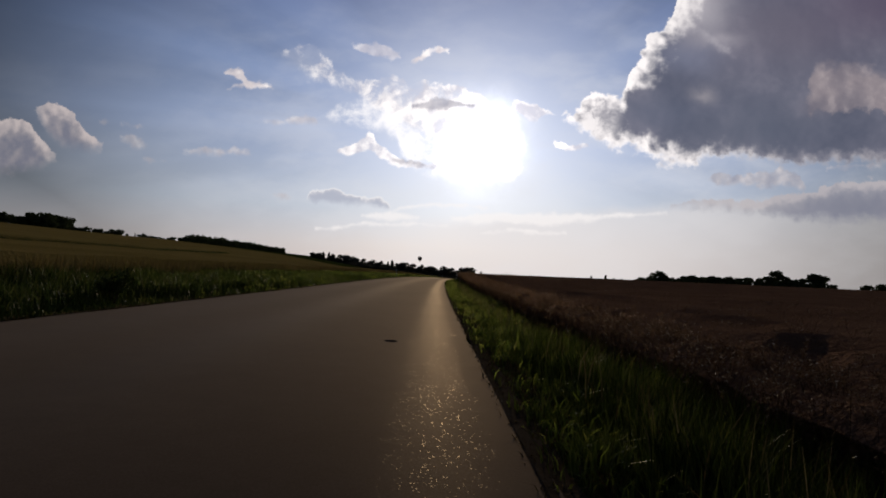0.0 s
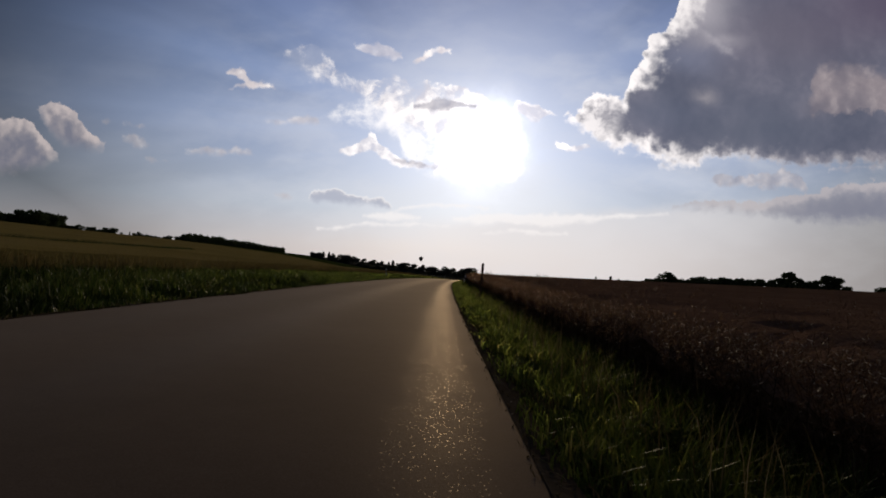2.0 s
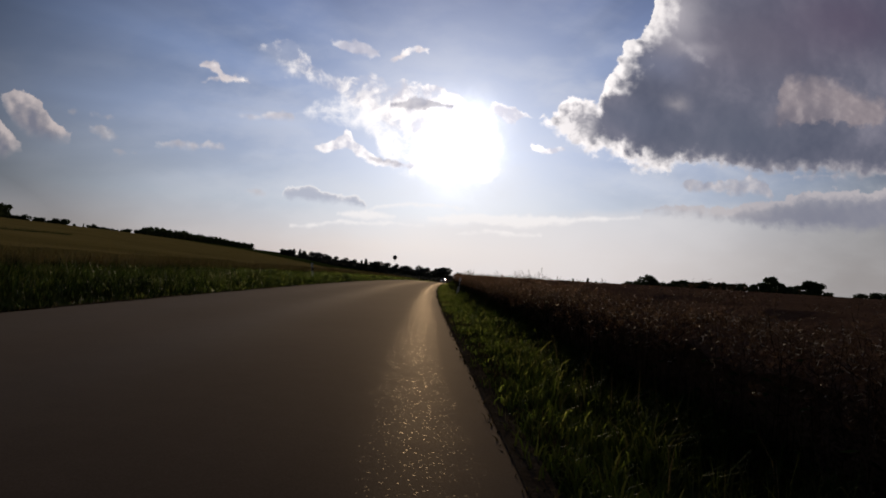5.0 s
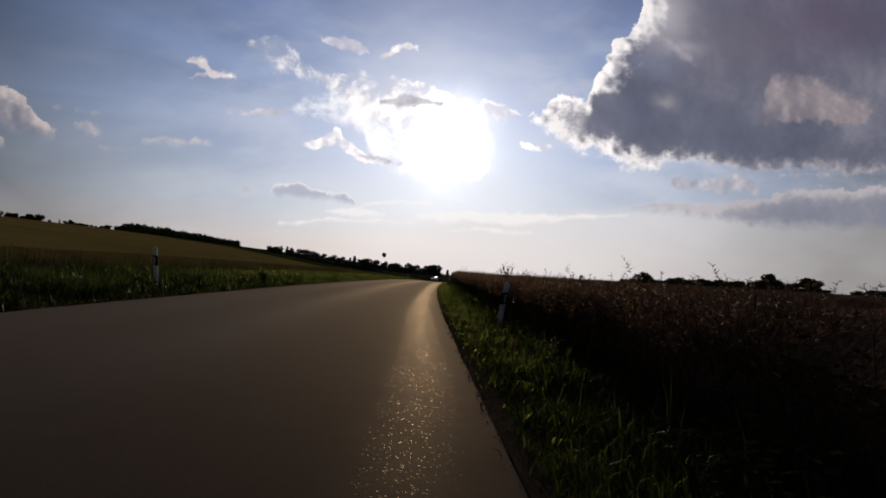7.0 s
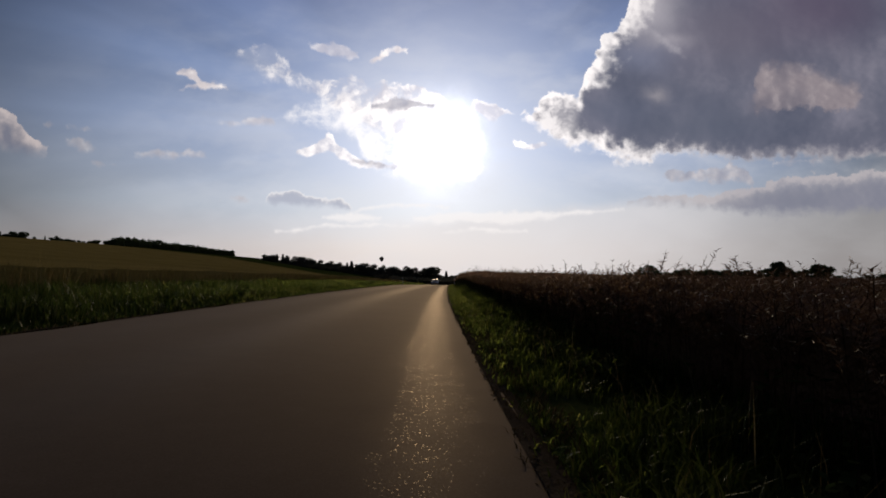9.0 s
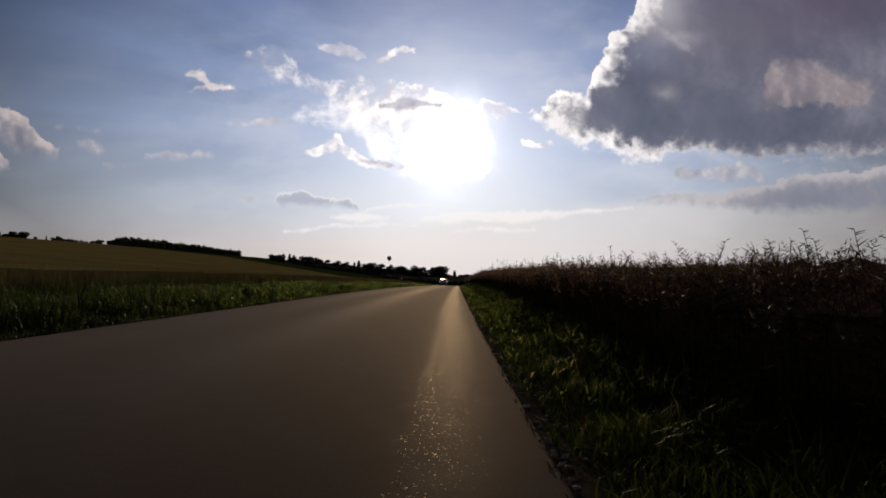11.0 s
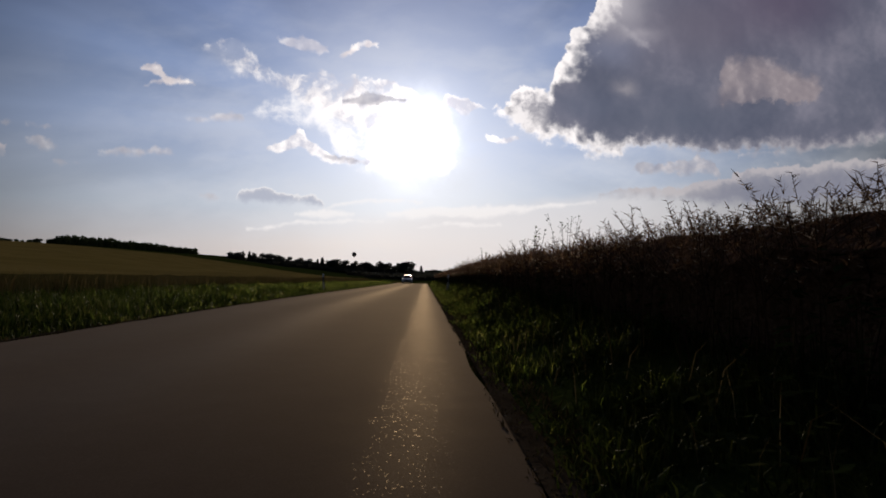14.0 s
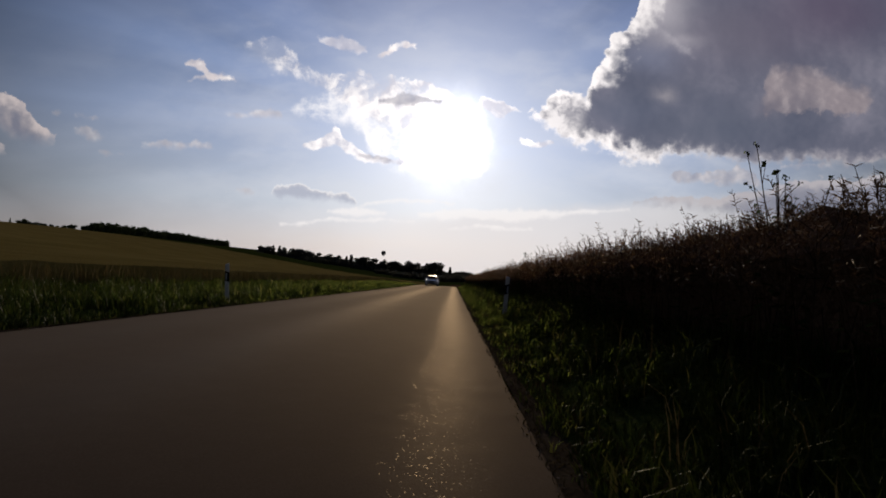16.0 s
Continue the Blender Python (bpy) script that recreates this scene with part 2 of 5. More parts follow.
    for points in SCRAPS:
        cover, _, _, _ = cloud(points, 7, 9, 14)
        colour = over(colour, n.math("MULTIPLY", cover, n.span(wisp, 0.30, 0.6, 0.35, 1.0)), dimmed(fair, n.math("MULTIPLY", shine, 0.93)), 0.6)
    for points, keep in ((LEFT_LOW, 0.8), (LEFT_HIGH, 0.85)):
        cover, inner, below, above = cloud(points, 8, 4, 30)
        bright = n.math("MULTIPLY_ADD", rise, 0.8, n.span(below, 0, 42, 0.95, 0.12), clamp=True)
        body = n.ramp(bright, ((0.0, (0.185, 0.185, 0.235)), (0.45, (0.30, 0.275, 0.30)), (1.0, (0.58, 0.50, 0.485))))
        colour = over(colour, cover, body, keep)
    for points, keep in ((TOP_VEIL, 0.45), (KITE_TAIL, 0.6), (KITE, 0.85), (TOP_PUFF, 0.85)):
        cover, inner, _, _ = cloud(points, 6, 6, 7)
        colour = over(colour, n.math("MULTIPLY", cover, n.span(wisp, 0.3, 0.5, 0.5, 1.0)), dimmed(fair, n.math("MULTIPLY", shine, 1.08)), keep)
    # the torn bright band beside the sun
    cover, _, _, _ = cloud(VEIL, 9, 16, 20)
    colour = over(colour, n.math("MULTIPLY", cover, mottle), dimmed((1.0, 0.96, 0.95), n.math("MULTIPLY", shine, 1.02)), 0.75)
    cover, inner, _, _ = cloud(BAND, 10, 7, 20)
    white = n.ramp(n.math("MULTIPLY_ADD", rise, 0.8, n.math("MULTIPLY_ADD", mottle, 0.6, 0.12), clamp=True), ((0.12, (0.56, 0.54, 0.60)), (0.5, (0.84, 0.80, 0.81)), (0.85, (1.05, 0.99, 0.97))))
    thin = n.math("MULTIPLY", n.span(n.math("ADD", wisp, n.span(px, 560, 720, -0.06, 0.04)), 0.38, 0.58, 0.12, 1.0), n.span(px, 500, 700, 0.8, 1.0))
    colour = over(colour, n.math("MULTIPLY", cover, thin), dimmed(white, shine), 0.95)
    for points in (ARROW, RIGHT_PUFF, RIGHT_SCRAP):
        cover, inner, _, _ = cloud(points, 6, 4, 6)
        colour = over(colour, n.math("MULTIPLY", cover, n.span(wisp, 0.28, 0.5, 0.55, 1.0)), dimmed(white, n.math("MULTIPLY", shine, 1.06)), 0.9)
    for points, keep in ((PATCH, 0.72), (PATCH_TAIL, 0.62)):
        cover, inner, _, _ = cloud(points, 5, 5, 7)
        colour = over(colour, cover, n.mix(grain, (0.30, 0.29, 0.36), (0.52, 0.50, 0.55)), keep)
    cover, inner, below, above = cloud(SLATE, 7, 4, 16)
    body = n.ramp(n.span(below, 0, 9, 1.0, 0.0), ((0.0, (0.43, 0.45, 0.54)), (0.6, (0.55, 0.55, 0.61)), (1.0, (0.90, 0.87, 0.87))))
    colour = over(colour, cover, body, 0.82)
    # the low bank and the scraps under the heavy cloud
    for points in (LOW_SCRAPS, LOW_WISP):
        cover, inner, below, above = cloud(points, 9, 6, 14)
        colour = over(colour, n.math("MULTIPLY", cover, n.span(wisp, 0.3, 0.55, 0.4, 1.0)), n.ramp(grain, ((0.1, (0.33, 0.32, 0.38)), (0.55, (0.47, 0.44, 0.47)), (0.9, (0.66, 0.60, 0.60)))), 0.72)
    cover, inner, below, above = cloud(LOW_BANK, 9, 5, 26)
    body = n.ramp(n.math("MULTIPLY_ADD", rise, 0.35, n.span(below, 0, 34, 1.0, 0.1), clamp=True), ((0.0, (0.215, 0.22, 0.285)), (0.5, (0.29, 0.285, 0.335)), (0.9, (0.48, 0.44, 0.46))))
    body = over(body, near(1510, 364, 75, 22), (0.175, 0.185, 0.25), 0.7)
    body = over(body, near(1300, 362, 70, 14), (0.52, 0.485, 0.50), 0.8)
    colour = over(colour, cover, body, 0.85)
    # the heavy cloud: blinding along its thin edge, slate within
    cover, inner, below, above = cloud(HEAVY, 15, 8, 17)
    deep = n.noise(warp(5, 0.10, flat), 6.5, 5, 0.55)
    body = n.ramp(n.math("MULTIPLY_ADD", rise, 0.10, deep, clamp=True), ((0.32, (0.090, 0.098, 0.142)), (0.5, (0.130, 0.134, 0.182)), (0.68, (0.205, 0.198, 0.250))))
    body = over(body, near(1330, 225, 120, 52), (0.100, 0.112, 0.158), 0.75)
    body = over(body, near(1150, 205, 70, 32), (0.118, 0.130, 0.185), 0.7)
    body = over(body, near(1222, 96, 58, 30), (0.165, 0.182, 0.262), 0.85)
    body = over(body, near(1380, 60, 150, 70), (0.165, 0.145, 0.185), 0.6)
    body = over(body, near(1560, 10, 150, 75), (0.098, 0.078, 0.122), 0.85)
    body = over(body, near(1236, 10, 50, 52), (0.46, 0.43, 0.47), 0.85)
    body = over(body, near(1272, 72, 40, 14), (0.40, 0.37, 0.41), 0.6)
    body = over(body, near(1240, 165, 20, 11), (0.36, 0.33, 0.35), 0.6)
    crescent = ((1172, 70, 80), (1192, 56, 70), (1220, 48, 62), (1252, 56, 72), (1280, 76, 94), (1302, 92, 102))
    arc, _, _, _ = cloud(crescent, 8, 14, 22)
    body = over(body, arc, (0.46, 0.43, 0.47), 0.55)
    hole = ((1425, 196, 206), (1434, 130, 208), (1448, 112, 206), (1490, 104, 204), (1530, 112, 202), (1570, 128, 206), (1640, 150, 204))
    pale, _, hb, ha = cloud(hole, 12, 30, 10)
    body = over(body, n.math("MULTIPLY", pale, n.span(deep, 0.3, 0.6, 0.55, 1.0)), n.ramp(grain, ((0.1, (0.255, 0.215, 0.235)), (0.6, (0.315, 0.265, 0.28)), (0.95, (0.42, 0.355, 0.36)))), 0.85)
    body = over(body, near(1445, 186, 24, 15), (0.13, 0.125, 0.165), 0.7)
    body = over(body, n.span(above, 30, 2), n.ramp(grain, ((0.2, (0.24, 0.235, 0.285)), (0.8, (0.44, 0.41, 0.44)))), 0.7)
    shoulder = ((-60, 1222), (-20, 1204), (24, 1188), (46, 1174), (58, 1154), (82, 1138), (102, 1122), (126, 1112), (150, 1104), (162, 1080), (176, 1040), (200, 1000), (230, 1000), (300, 1000))
    inner = n.math("MINIMUM", inner, n.math("MULTIPLY_ADD", bumps, 16, n.math("SUBTRACT", px, edge(shoulder, 1, 990, 1230, py))))
    rim_width = n.math("MULTIPLY", n.span(px, 1080, 1330, 1.0, 0.35), n.span(wisp, 0.3, 0.65, 0.5, 1.5))
    lip = n.math("SUBTRACT", n.math("DIVIDE", inner, n.math("MULTIPLY", rim_width, n.span(py, 190, 80, 42, 66))), n.math("MULTIPLY", rise, 0.9))
    lip = n.math("MULTIPLY", n.math("POWER", n.span(lip, 1.5, -0.1), 2.4), n.span(px, 1180, 1420, 1.0, 0.25))
    lobe = n.math("MULTIPLY", n.span(px, 1110, 1060), n.span(wisp, 0.62, 0.42))            # the thin tip glows through
    colour = over(colour, cover, over(body, n.math("MAXIMUM", lip, n.math("MULTIPLY", lobe, 0.8)), dimmed((1.02, 0.96, 0.95), n.math("ADD", n.math("MULTIPLY", glow, 0.8), n.span(towards, 0.80, 0.965, 0.55, 1.0)))), 0.97)

    back = n.add("ShaderNodeBackground")
    n.put(back.inputs[0], colour)
    back.inputs[1].default_value = 1.0
    n.tree.links.new(back.outputs[0], out.inputs[0])


build_world()
sun = new("sun", bpy.data.lights.new("sun", "SUN"))
sun.data.energy, sun.data.angle, sun.data.color = 0.85, radians(0.53), (1.0, 0.76, 0.48)
sun.matrix_world = look(SUN_WAY * 100, (0, 0, 0))
# ---------------------------------------------------------------- materials
def material(name, stops, scale=3.0, rough=0.8, bump=0.3, fine=40.0, bump_size=0.01, metal=0.0, per=0.0, island=False, spec=0.0,
             thin=0.0, coat=0.0, ahead=0.0):
    """A surface with colour variation at two sizes and fine relief; per: how far pieces differ; thin: light scattered through
    leaves to all sides; ahead: light that goes on through them nearly straight."""
    mat = bpy.data.materials.new(name)
    mat.use_nodes = True
    n = Nodes(mat.node_tree)
    out = n.add("ShaderNodeOutputMaterial")
    where = n.add("ShaderNodeNewGeometry").outputs["Position"]
    big = n.noise(where, scale, 5, 0.6)
    small = n.noise(where, fine, 3, 0.6)
    fac = n.math("ADD", n.math("MULTIPLY", big, 0.7), n.math("MULTIPLY", small, 0.3))
    if per:
        rnd = n.add("ShaderNodeNewGeometry").outputs["Random Per Island"] if island else n.add("ShaderNodeObjectInfo").outputs["Random"]
        fac = n.math("ADD", fac, n.math("MULTIPLY", n.math("SUBTRACT", rnd, 0.5), per))
    colour = n.ramp(fac, stops)
    shader = n.add("ShaderNodeBsdfPrincipled")
    n.put(shader.inputs["Base Color"], colour)
    n.put(shader.inputs["Roughness"], n.span(small, 0.2, 0.8, max(rough - 0.1, 0.03), min(rough + 0.1, 1.0)))
    shader.inputs["Metallic"].default_value = metal
    shader.inputs["Specular IOR Level"].default_value = spec
    shader.inputs["Coat Weight"].default_value = coat
    if bump:
        b = n.add("ShaderNodeBump")
        b.inputs["Strength"].default_value = bump
        b.inputs["Distance"].default_value = bump_size
        n.put(b.inputs["Height"], small)
        n.put(shader.inputs["Normal"], b.outputs[0])
    surface = shader.outputs[0]
    if thin:
        trans = n.add("ShaderNodeBsdfTranslucent")
        n.put(trans.inputs[0], colour)
        both = n.add("ShaderNodeMixShader")
        both.inputs[0].default_value = thin
        n.tree.links.new(surface, both.inputs[1]), n.tree.links.new(trans.outputs[0], both.inputs[2])
        surface = both.outputs[0]
    if ahead:
        on = n.add("ShaderNodeBsdfRefraction")
        n.put(on.inputs["Color"], n.mix(1.0, colour, (3.0, 3.0, 3.0), "MULTIPLY"))
        on.inputs["Roughness"].default_value, on.inputs["IOR"].default_value = 0.66, 1.4
        both = n.add("ShaderNodeMixShader")
        both.inputs[0].default_value = ahead
        n.tree.links.new(surface, both.inputs[1]), n.tree.links.new(on.outputs[0], both.inputs[2])
        surface = both.outputs[0]
    n.tree.links.new(surface, out.inputs[0])
    return mat


def asphalt_material():
    mat = bpy.data.materials.new("worn_asphalt")
    mat.use_nodes = True
    n = Nodes(mat.node_tree)
    out = n.add("ShaderNodeOutputMaterial")
    where = n.add("ShaderNodeNewGeometry").outputs["Position"]
    lat = n.add("ShaderNodeAttribute", attribute_name="lateral").outputs["Fac"]
    big = n.noise(where, 0.35, 5, 0.6)
    mid = n.noise(where, 4.0, 5, 0.6)
    grit = n.add("ShaderNodeTexVoronoi")
    n.put(grit.inputs["Vector"], where)
    grit.inputs["Scale"].default_value = 130
    speck = grit.outputs["Color"]
    tone = n.math("ADD", n.math("MULTIPLY", big, 0.45), n.math("ADD", n.math("MULTIPLY", mid, 0.3), n.math("MULTIPLY", speck, 0.25)))
    colour = n.ramp(tone, ((0.25, (0.062, 0.046, 0.035)), (0.5, (0.086, 0.065, 0.050)), (0.75, (0.116, 0.089, 0.070))))
    # traffic has polished its tracks
    wander = n.math("MULTIPLY_ADD", n.math("SUBTRACT", n.noise(where, 0.12, 2, 0.5), 0.5), 0.35, lat)
    polish, chips = None, None
    for at, wide, much in ((0.02, 0.34, 1.0), (-2.45, 0.62, 0.8), (-4.2, 0.5, 0.5)):
        d = n.math("DIVIDE", n.math("SUBTRACT", wander, at), wide)
        track = n.math("MULTIPLY", n.math("POWER", 2.718, n.math("MULTIPLY", n.math("MULTIPLY", d, d), -1.0)), much)
        chips = track if chips is None else chips
        polish = track if polish is None else n.math("ADD", polish, track)
    shader = n.add("ShaderNodeBsdfPrincipled")
    n.put(shader.inputs["Base Color"], colour)
    cell = n.add("ShaderNodeSeparateColor")
    n.put(cell.inputs[0], speck)
    glassy = n.math("MULTIPLY", n.math("GREATER_THAN", cell.outputs[0], 0.976), n.math("GREATER_THAN", chips, n.math("MULTIPLY_ADD", mid, 0.9, 0.02)))          # polished chippings among the binder
    rough = n.math("SUBTRACT", n.span(mid, 0.3, 0.7, 0.77, 0.81), n.math("MULTIPLY", polish, 0.12))
    shader.inputs["Roughness"].default_value = 0.9
    shader.inputs["Specular IOR Level"].default_value = 0.0
    gloss = n.add("ShaderNodeBsdfGlossy")
    gloss.inputs["Color"].default_value = (1.0, 0.85, 0.66, 1)       # the sun streak's golden light, put into the gloss colour
    n.put(gloss.inputs["Roughness"], n.math("MULTIPLY_ADD", glassy, -0.29, rough))
    weight = n.add("ShaderNodeLayerWeight")
    weight.inputs["Blend"].default_value = 0.5
    sheen = n.math("MULTIPLY", n.math("POWER", weight.outputs["Facing"], 4.6), n.math("ADD", n.math("MULTIPLY", glassy, 0.055), n.math("MULTIPLY_ADD", polish, 0.04, 0.225)))
    b = n.add("ShaderNodeBump")
    b.inputs["Strength"].default_value = 0.15
    b.inputs["Distance"].default_value = 0.003
    n.put(b.inputs["Height"], grit.outputs["Distance"])
    tilt = n.vec("SCALE", n.vec("SUBTRACT", speck, (0.5, 0.5, 0.5)), scale=n.math("MULTIPLY", glassy, 0.10))
    n.put(gloss.inputs["Normal"], n.vec("NORMALIZE", n.vec("ADD", b.outputs[0], tilt)))
    n.put(shader.inputs["Normal"], b.outputs[0])
    both = n.add("ShaderNodeMixShader")
    n.put(both.inputs[0], sheen)
    n.tree.links.new(shader.outputs[0], both.inputs[1]), n.tree.links.new(gloss.outputs[0], both.inputs[2])
    n.tree.links.new(both.outputs[0], out.inputs[0])
    return mat


ASPHALT = asphalt_material()
SOIL = material("field_soil", ((0.3, (0.026, 0.036, 0.010)), (0.5, (0.042, 0.058, 0.014)), (0.7, (0.066, 0.072, 0.024))), scale=0.5, fine=14, bump=0.8, bump_size=0.05)
# brighter copy of the verge grass, for stretches that look sunlit
GRASS_LIT = material("verge_grass_lit", ((0.22, (0.045, 0.066, 0.011)), (0.5, (0.088, 0.119, 0.021)), (0.72, (0.155, 0.166, 0.040)), (0.9, (0.25, 0.20, 0.08))),
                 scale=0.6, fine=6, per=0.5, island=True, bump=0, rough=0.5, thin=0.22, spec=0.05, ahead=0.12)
# darker copy of the same grass, with shade put into its colour
GRASS_SHADED = material("verge_grass_shaded", ((0.22, (0.017, 0.027, 0.005)), (0.5, (0.033, 0.049, 0.010)), (0.72, (0.064, 0.074, 0.018)), (0.9, (0.11, 0.092, 0.038))),
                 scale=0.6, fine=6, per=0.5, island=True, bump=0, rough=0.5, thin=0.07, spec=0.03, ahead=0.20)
STRAW = material("dry_grass", ((0.3, (0.10, 0.075, 0.03)), (0.6, (0.19, 0.15, 0.07)), (0.8, (0.28, 0.22, 0.12))), scale=0.8, fine=8, per=0.5, island=True,
                 bump=0, rough=0.7, thin=0.3)
WITHERED = material("withered_grass", ((0.3, (0.045, 0.034, 0.016)), (0.6, (0.085, 0.064, 0.030)), (0.8, (0.16, 0.12, 0.06))), scale=0.8, fine=8, per=0.6, island=True,
                    bump=0, rough=0.8, thin=0.2)
GRAIN = material("ripening_grain", ((0.25, (0.170, 0.132, 0.040)), (0.5, (0.28, 0.213, 0.068)), (0.75, (0.38, 0.285, 0.105))), scale=0.06, fine=7, bump=0.9,
                 bump_size=0.15, rough=0.85)
GRAIN_EAR = material("grain_ears", ((0.25, (0.144, 0.108, 0.040)), (0.5, (0.252, 0.180, 0.072)), (0.75, (0.360, 0.270, 0.118))), scale=0.3, fine=5, per=0.4, island=True,
                     bump=0, rough=0.75, thin=0.3)
RAPE = material("ripe_rape_mass", ((0.25, (0.115, 0.067, 0.045)), (0.5, (0.165, 0.098, 0.064)), (0.75, (0.22, 0.132, 0.086))), scale=0.5, fine=9, bump=1.0,
                bump_size=0.2, rough=0.9)
RAPE_POD = material("ripe_rape_pods", ((0.25, (0.080, 0.046, 0.028)), (0.5, (0.145, 0.085, 0.050)), (0.75, (0.22, 0.135, 0.080))), scale=0.8, fine=8, per=0.5,
                    island=True, bump=0, rough=0.5, thin=0.18, spec=0.08, ahead=0.05)
# pale colour that imitates sun glints on dry pods
GLINT_POD = material("glint_pale_pods", ((0.25, (0.30, 0.23, 0.17)), (0.5, (0.44, 0.36, 0.28)), (0.75, (0.56, 0.48, 0.40))), scale=0.8, fine=8, per=0.5,
                     island=True, bump=0, rough=0.4, thin=0.3, spec=0.2, ahead=0.08)
RAPE_STEM = material("ripe_rape_stems", ((0.25, (0.035, 0.022, 0.014)), (0.5, (0.065, 0.042, 0.026)), (0.75, (0.11, 0.072, 0.042))), scale=0.8, fine=8, per=0.5,
                     island=True, bump=0, rough=0.7)
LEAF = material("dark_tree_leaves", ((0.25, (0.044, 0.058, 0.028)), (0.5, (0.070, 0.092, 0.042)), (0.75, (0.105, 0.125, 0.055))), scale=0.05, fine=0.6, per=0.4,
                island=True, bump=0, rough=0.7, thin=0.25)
# paler and greyer leaves: the haze of distance is painted into the colour
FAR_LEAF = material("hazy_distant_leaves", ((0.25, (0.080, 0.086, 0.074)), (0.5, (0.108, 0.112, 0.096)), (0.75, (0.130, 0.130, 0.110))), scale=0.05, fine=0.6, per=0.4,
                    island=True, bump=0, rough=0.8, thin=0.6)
BARK = material("tree_bark", ((0.3, (0.04, 0.03, 0.022)), (0.7, (0.09, 0.07, 0.05))), scale=1, fine=12, bump=0.6, bump_size=0.03)
WEED = material("weed_leaves", ((0.25, (0.018, 0.028, 0.009)), (0.5, (0.032, 0.046, 0.014)), (0.75, (0.06, 0.066, 0.026))), scale=2, fine=20, per=0.4, island=True,
                bump=0, rough=0.6, thin=0.12, ahead=0.22)
DIRT = material("roadside_dirt", ((0.25, (0.035, 0.026, 0.018)), (0.5, (0.065, 0.050, 0.034)), (0.75, (0.11, 0.088, 0.062))), scale=2.5, fine=30, bump=0.8, bump_size=0.02)
WHITE = material("weathered_white_plastic", ((0.25, (0.52, 0.51, 0.48)), (0.5, (0.70, 0.69, 0.66)), (0.75, (0.78, 0.77, 0.74))), scale=6, fine=60, bump=0.1,
                 bump_size=0.002, rough=0.5, spec=0.3)
BLACK = material("black_plastic_band", ((0.3, (0.012, 0.012, 0.012)), (0.7, (0.025, 0.025, 0.025))), scale=8, fine=60, bump=0.1, bump_size=0.002, rough=0.5)
REFLECTOR = material("grey_reflector", ((0.3, (0.35, 0.36, 0.38)), (0.7, (0.5, 0.5, 0.52))), scale=20, fine=180, bump=0.3, bump_size=0.001, rough=0.25, spec=0.5)
WOOD = material("weathered_wood", ((0.25, (0.05, 0.035, 0.025)), (0.5, (0.10, 0.07, 0.05)), (0.75, (0.16, 0.12, 0.09))), scale=5, fine=50, bump=0.6, bump_size=0.006)
STONE = material("verge_stone", ((0.25, (0.26, 0.19, 0.13)), (0.5, (0.42, 0.32, 0.23)), (0.75, (0.55, 0.44, 0.33))), scale=8, fine=60, per=0.4, bump=0.5,
                 bump_size=0.004)
# ---------------------------------------------------------------- land
EDGE_R, EDGE_L, FALL = 0.56, -5.1, 0.035
CROP_U = 2.5           # where the rape begins, at most
GRAIN_U = -11.2         # where the grain begins


def ease(x, lo, hi):
    x = np.clip((np.asarray(x, float) - lo) / (hi - lo), 0, 1)
    return x * x * (3 - 2 * x)


def bank(y):
    """Height of the right-hand field's edge over the road."""
    return np.interp(y, (-60, 0, 35, 65, 95, 118, 135, 150, 220, 330), (-0.6, -0.55, -0.48, -0.24, -0.08, 0.18, 0.32, 0.45, 0.5, 0.2))


def dip(y, u):
    """The valley that opens beyond the brow, in which the village lies."""
    return np.interp(y, (232, 260, 300, 400, 600, 1000, 1600, 2600, 4500), (0, 0.45, 1.5, 4.5, 10, 17, 20, 25, 25)) * (1 - ease(-u, 80, 330)) * (1 - ease(u, 15, 160) * ease(1400 - y, 0, 400))


def ground_z(y, u):
    """Height of the land at distance y along the road and u to the right of the rider's line."""
    y, u = np.broadcast_arrays(np.asarray(y, float), np.asarray(u, float))
    z = rz(y) - FALL * np.clip(u, EDGE_L, EDGE_R)
    right = bank(y) * ease(u, EDGE_R + 0.1, CROP_U) - 0.03 * ease(u, EDGE_R, EDGE_R + 0.15)
    level = -2.0 + 1.5 * np.sin(u * 0.004 + y * 0.002)
    far = ease(u, 15, 260) * ease(2500 - y, 0, 900)
    z_right = (z + right) * (1 - far) + level * far
    w = np.maximum(0.0, -u + EDGE_L)
    climb = 0.05 * np.minimum(w, 25) + 0.083 * np.clip(w - 25, 0, 400) + 0.01 * np.maximum(w - 425, 0)
    climb = climb * (1 - 0.75 * ease(y, 900, 1400) * (1 - ease(-u, 380, 520)))
    z_left = z + climb - 0.03 * ease(w, 0, 0.15)
    return np.where(u > 0, z_right, z_left) - dip(y, u)


def place(y, u, lift=0.0):
    return Vector((float(rx(y)) + u, y, float(ground_z(y, u)) + lift))


def mesh_of(name, verts, faces, mat, smooth=False):
    me = bpy.data.meshes.new(name)
    me.from_pydata([tuple(v) for v in verts] if not isinstance(verts, list) else verts, [], faces)
    me.materials.append(mat)
    if smooth:
        me.polygons.foreach_set("use_smooth", [True] * len(me.polygons))
    me.update()
    return me


def crop_shift(y):
    return np.interp(y, (-40, 25, 60, 110, 240), (0.1, 0.0, -0.35, -0.55, -0.55))


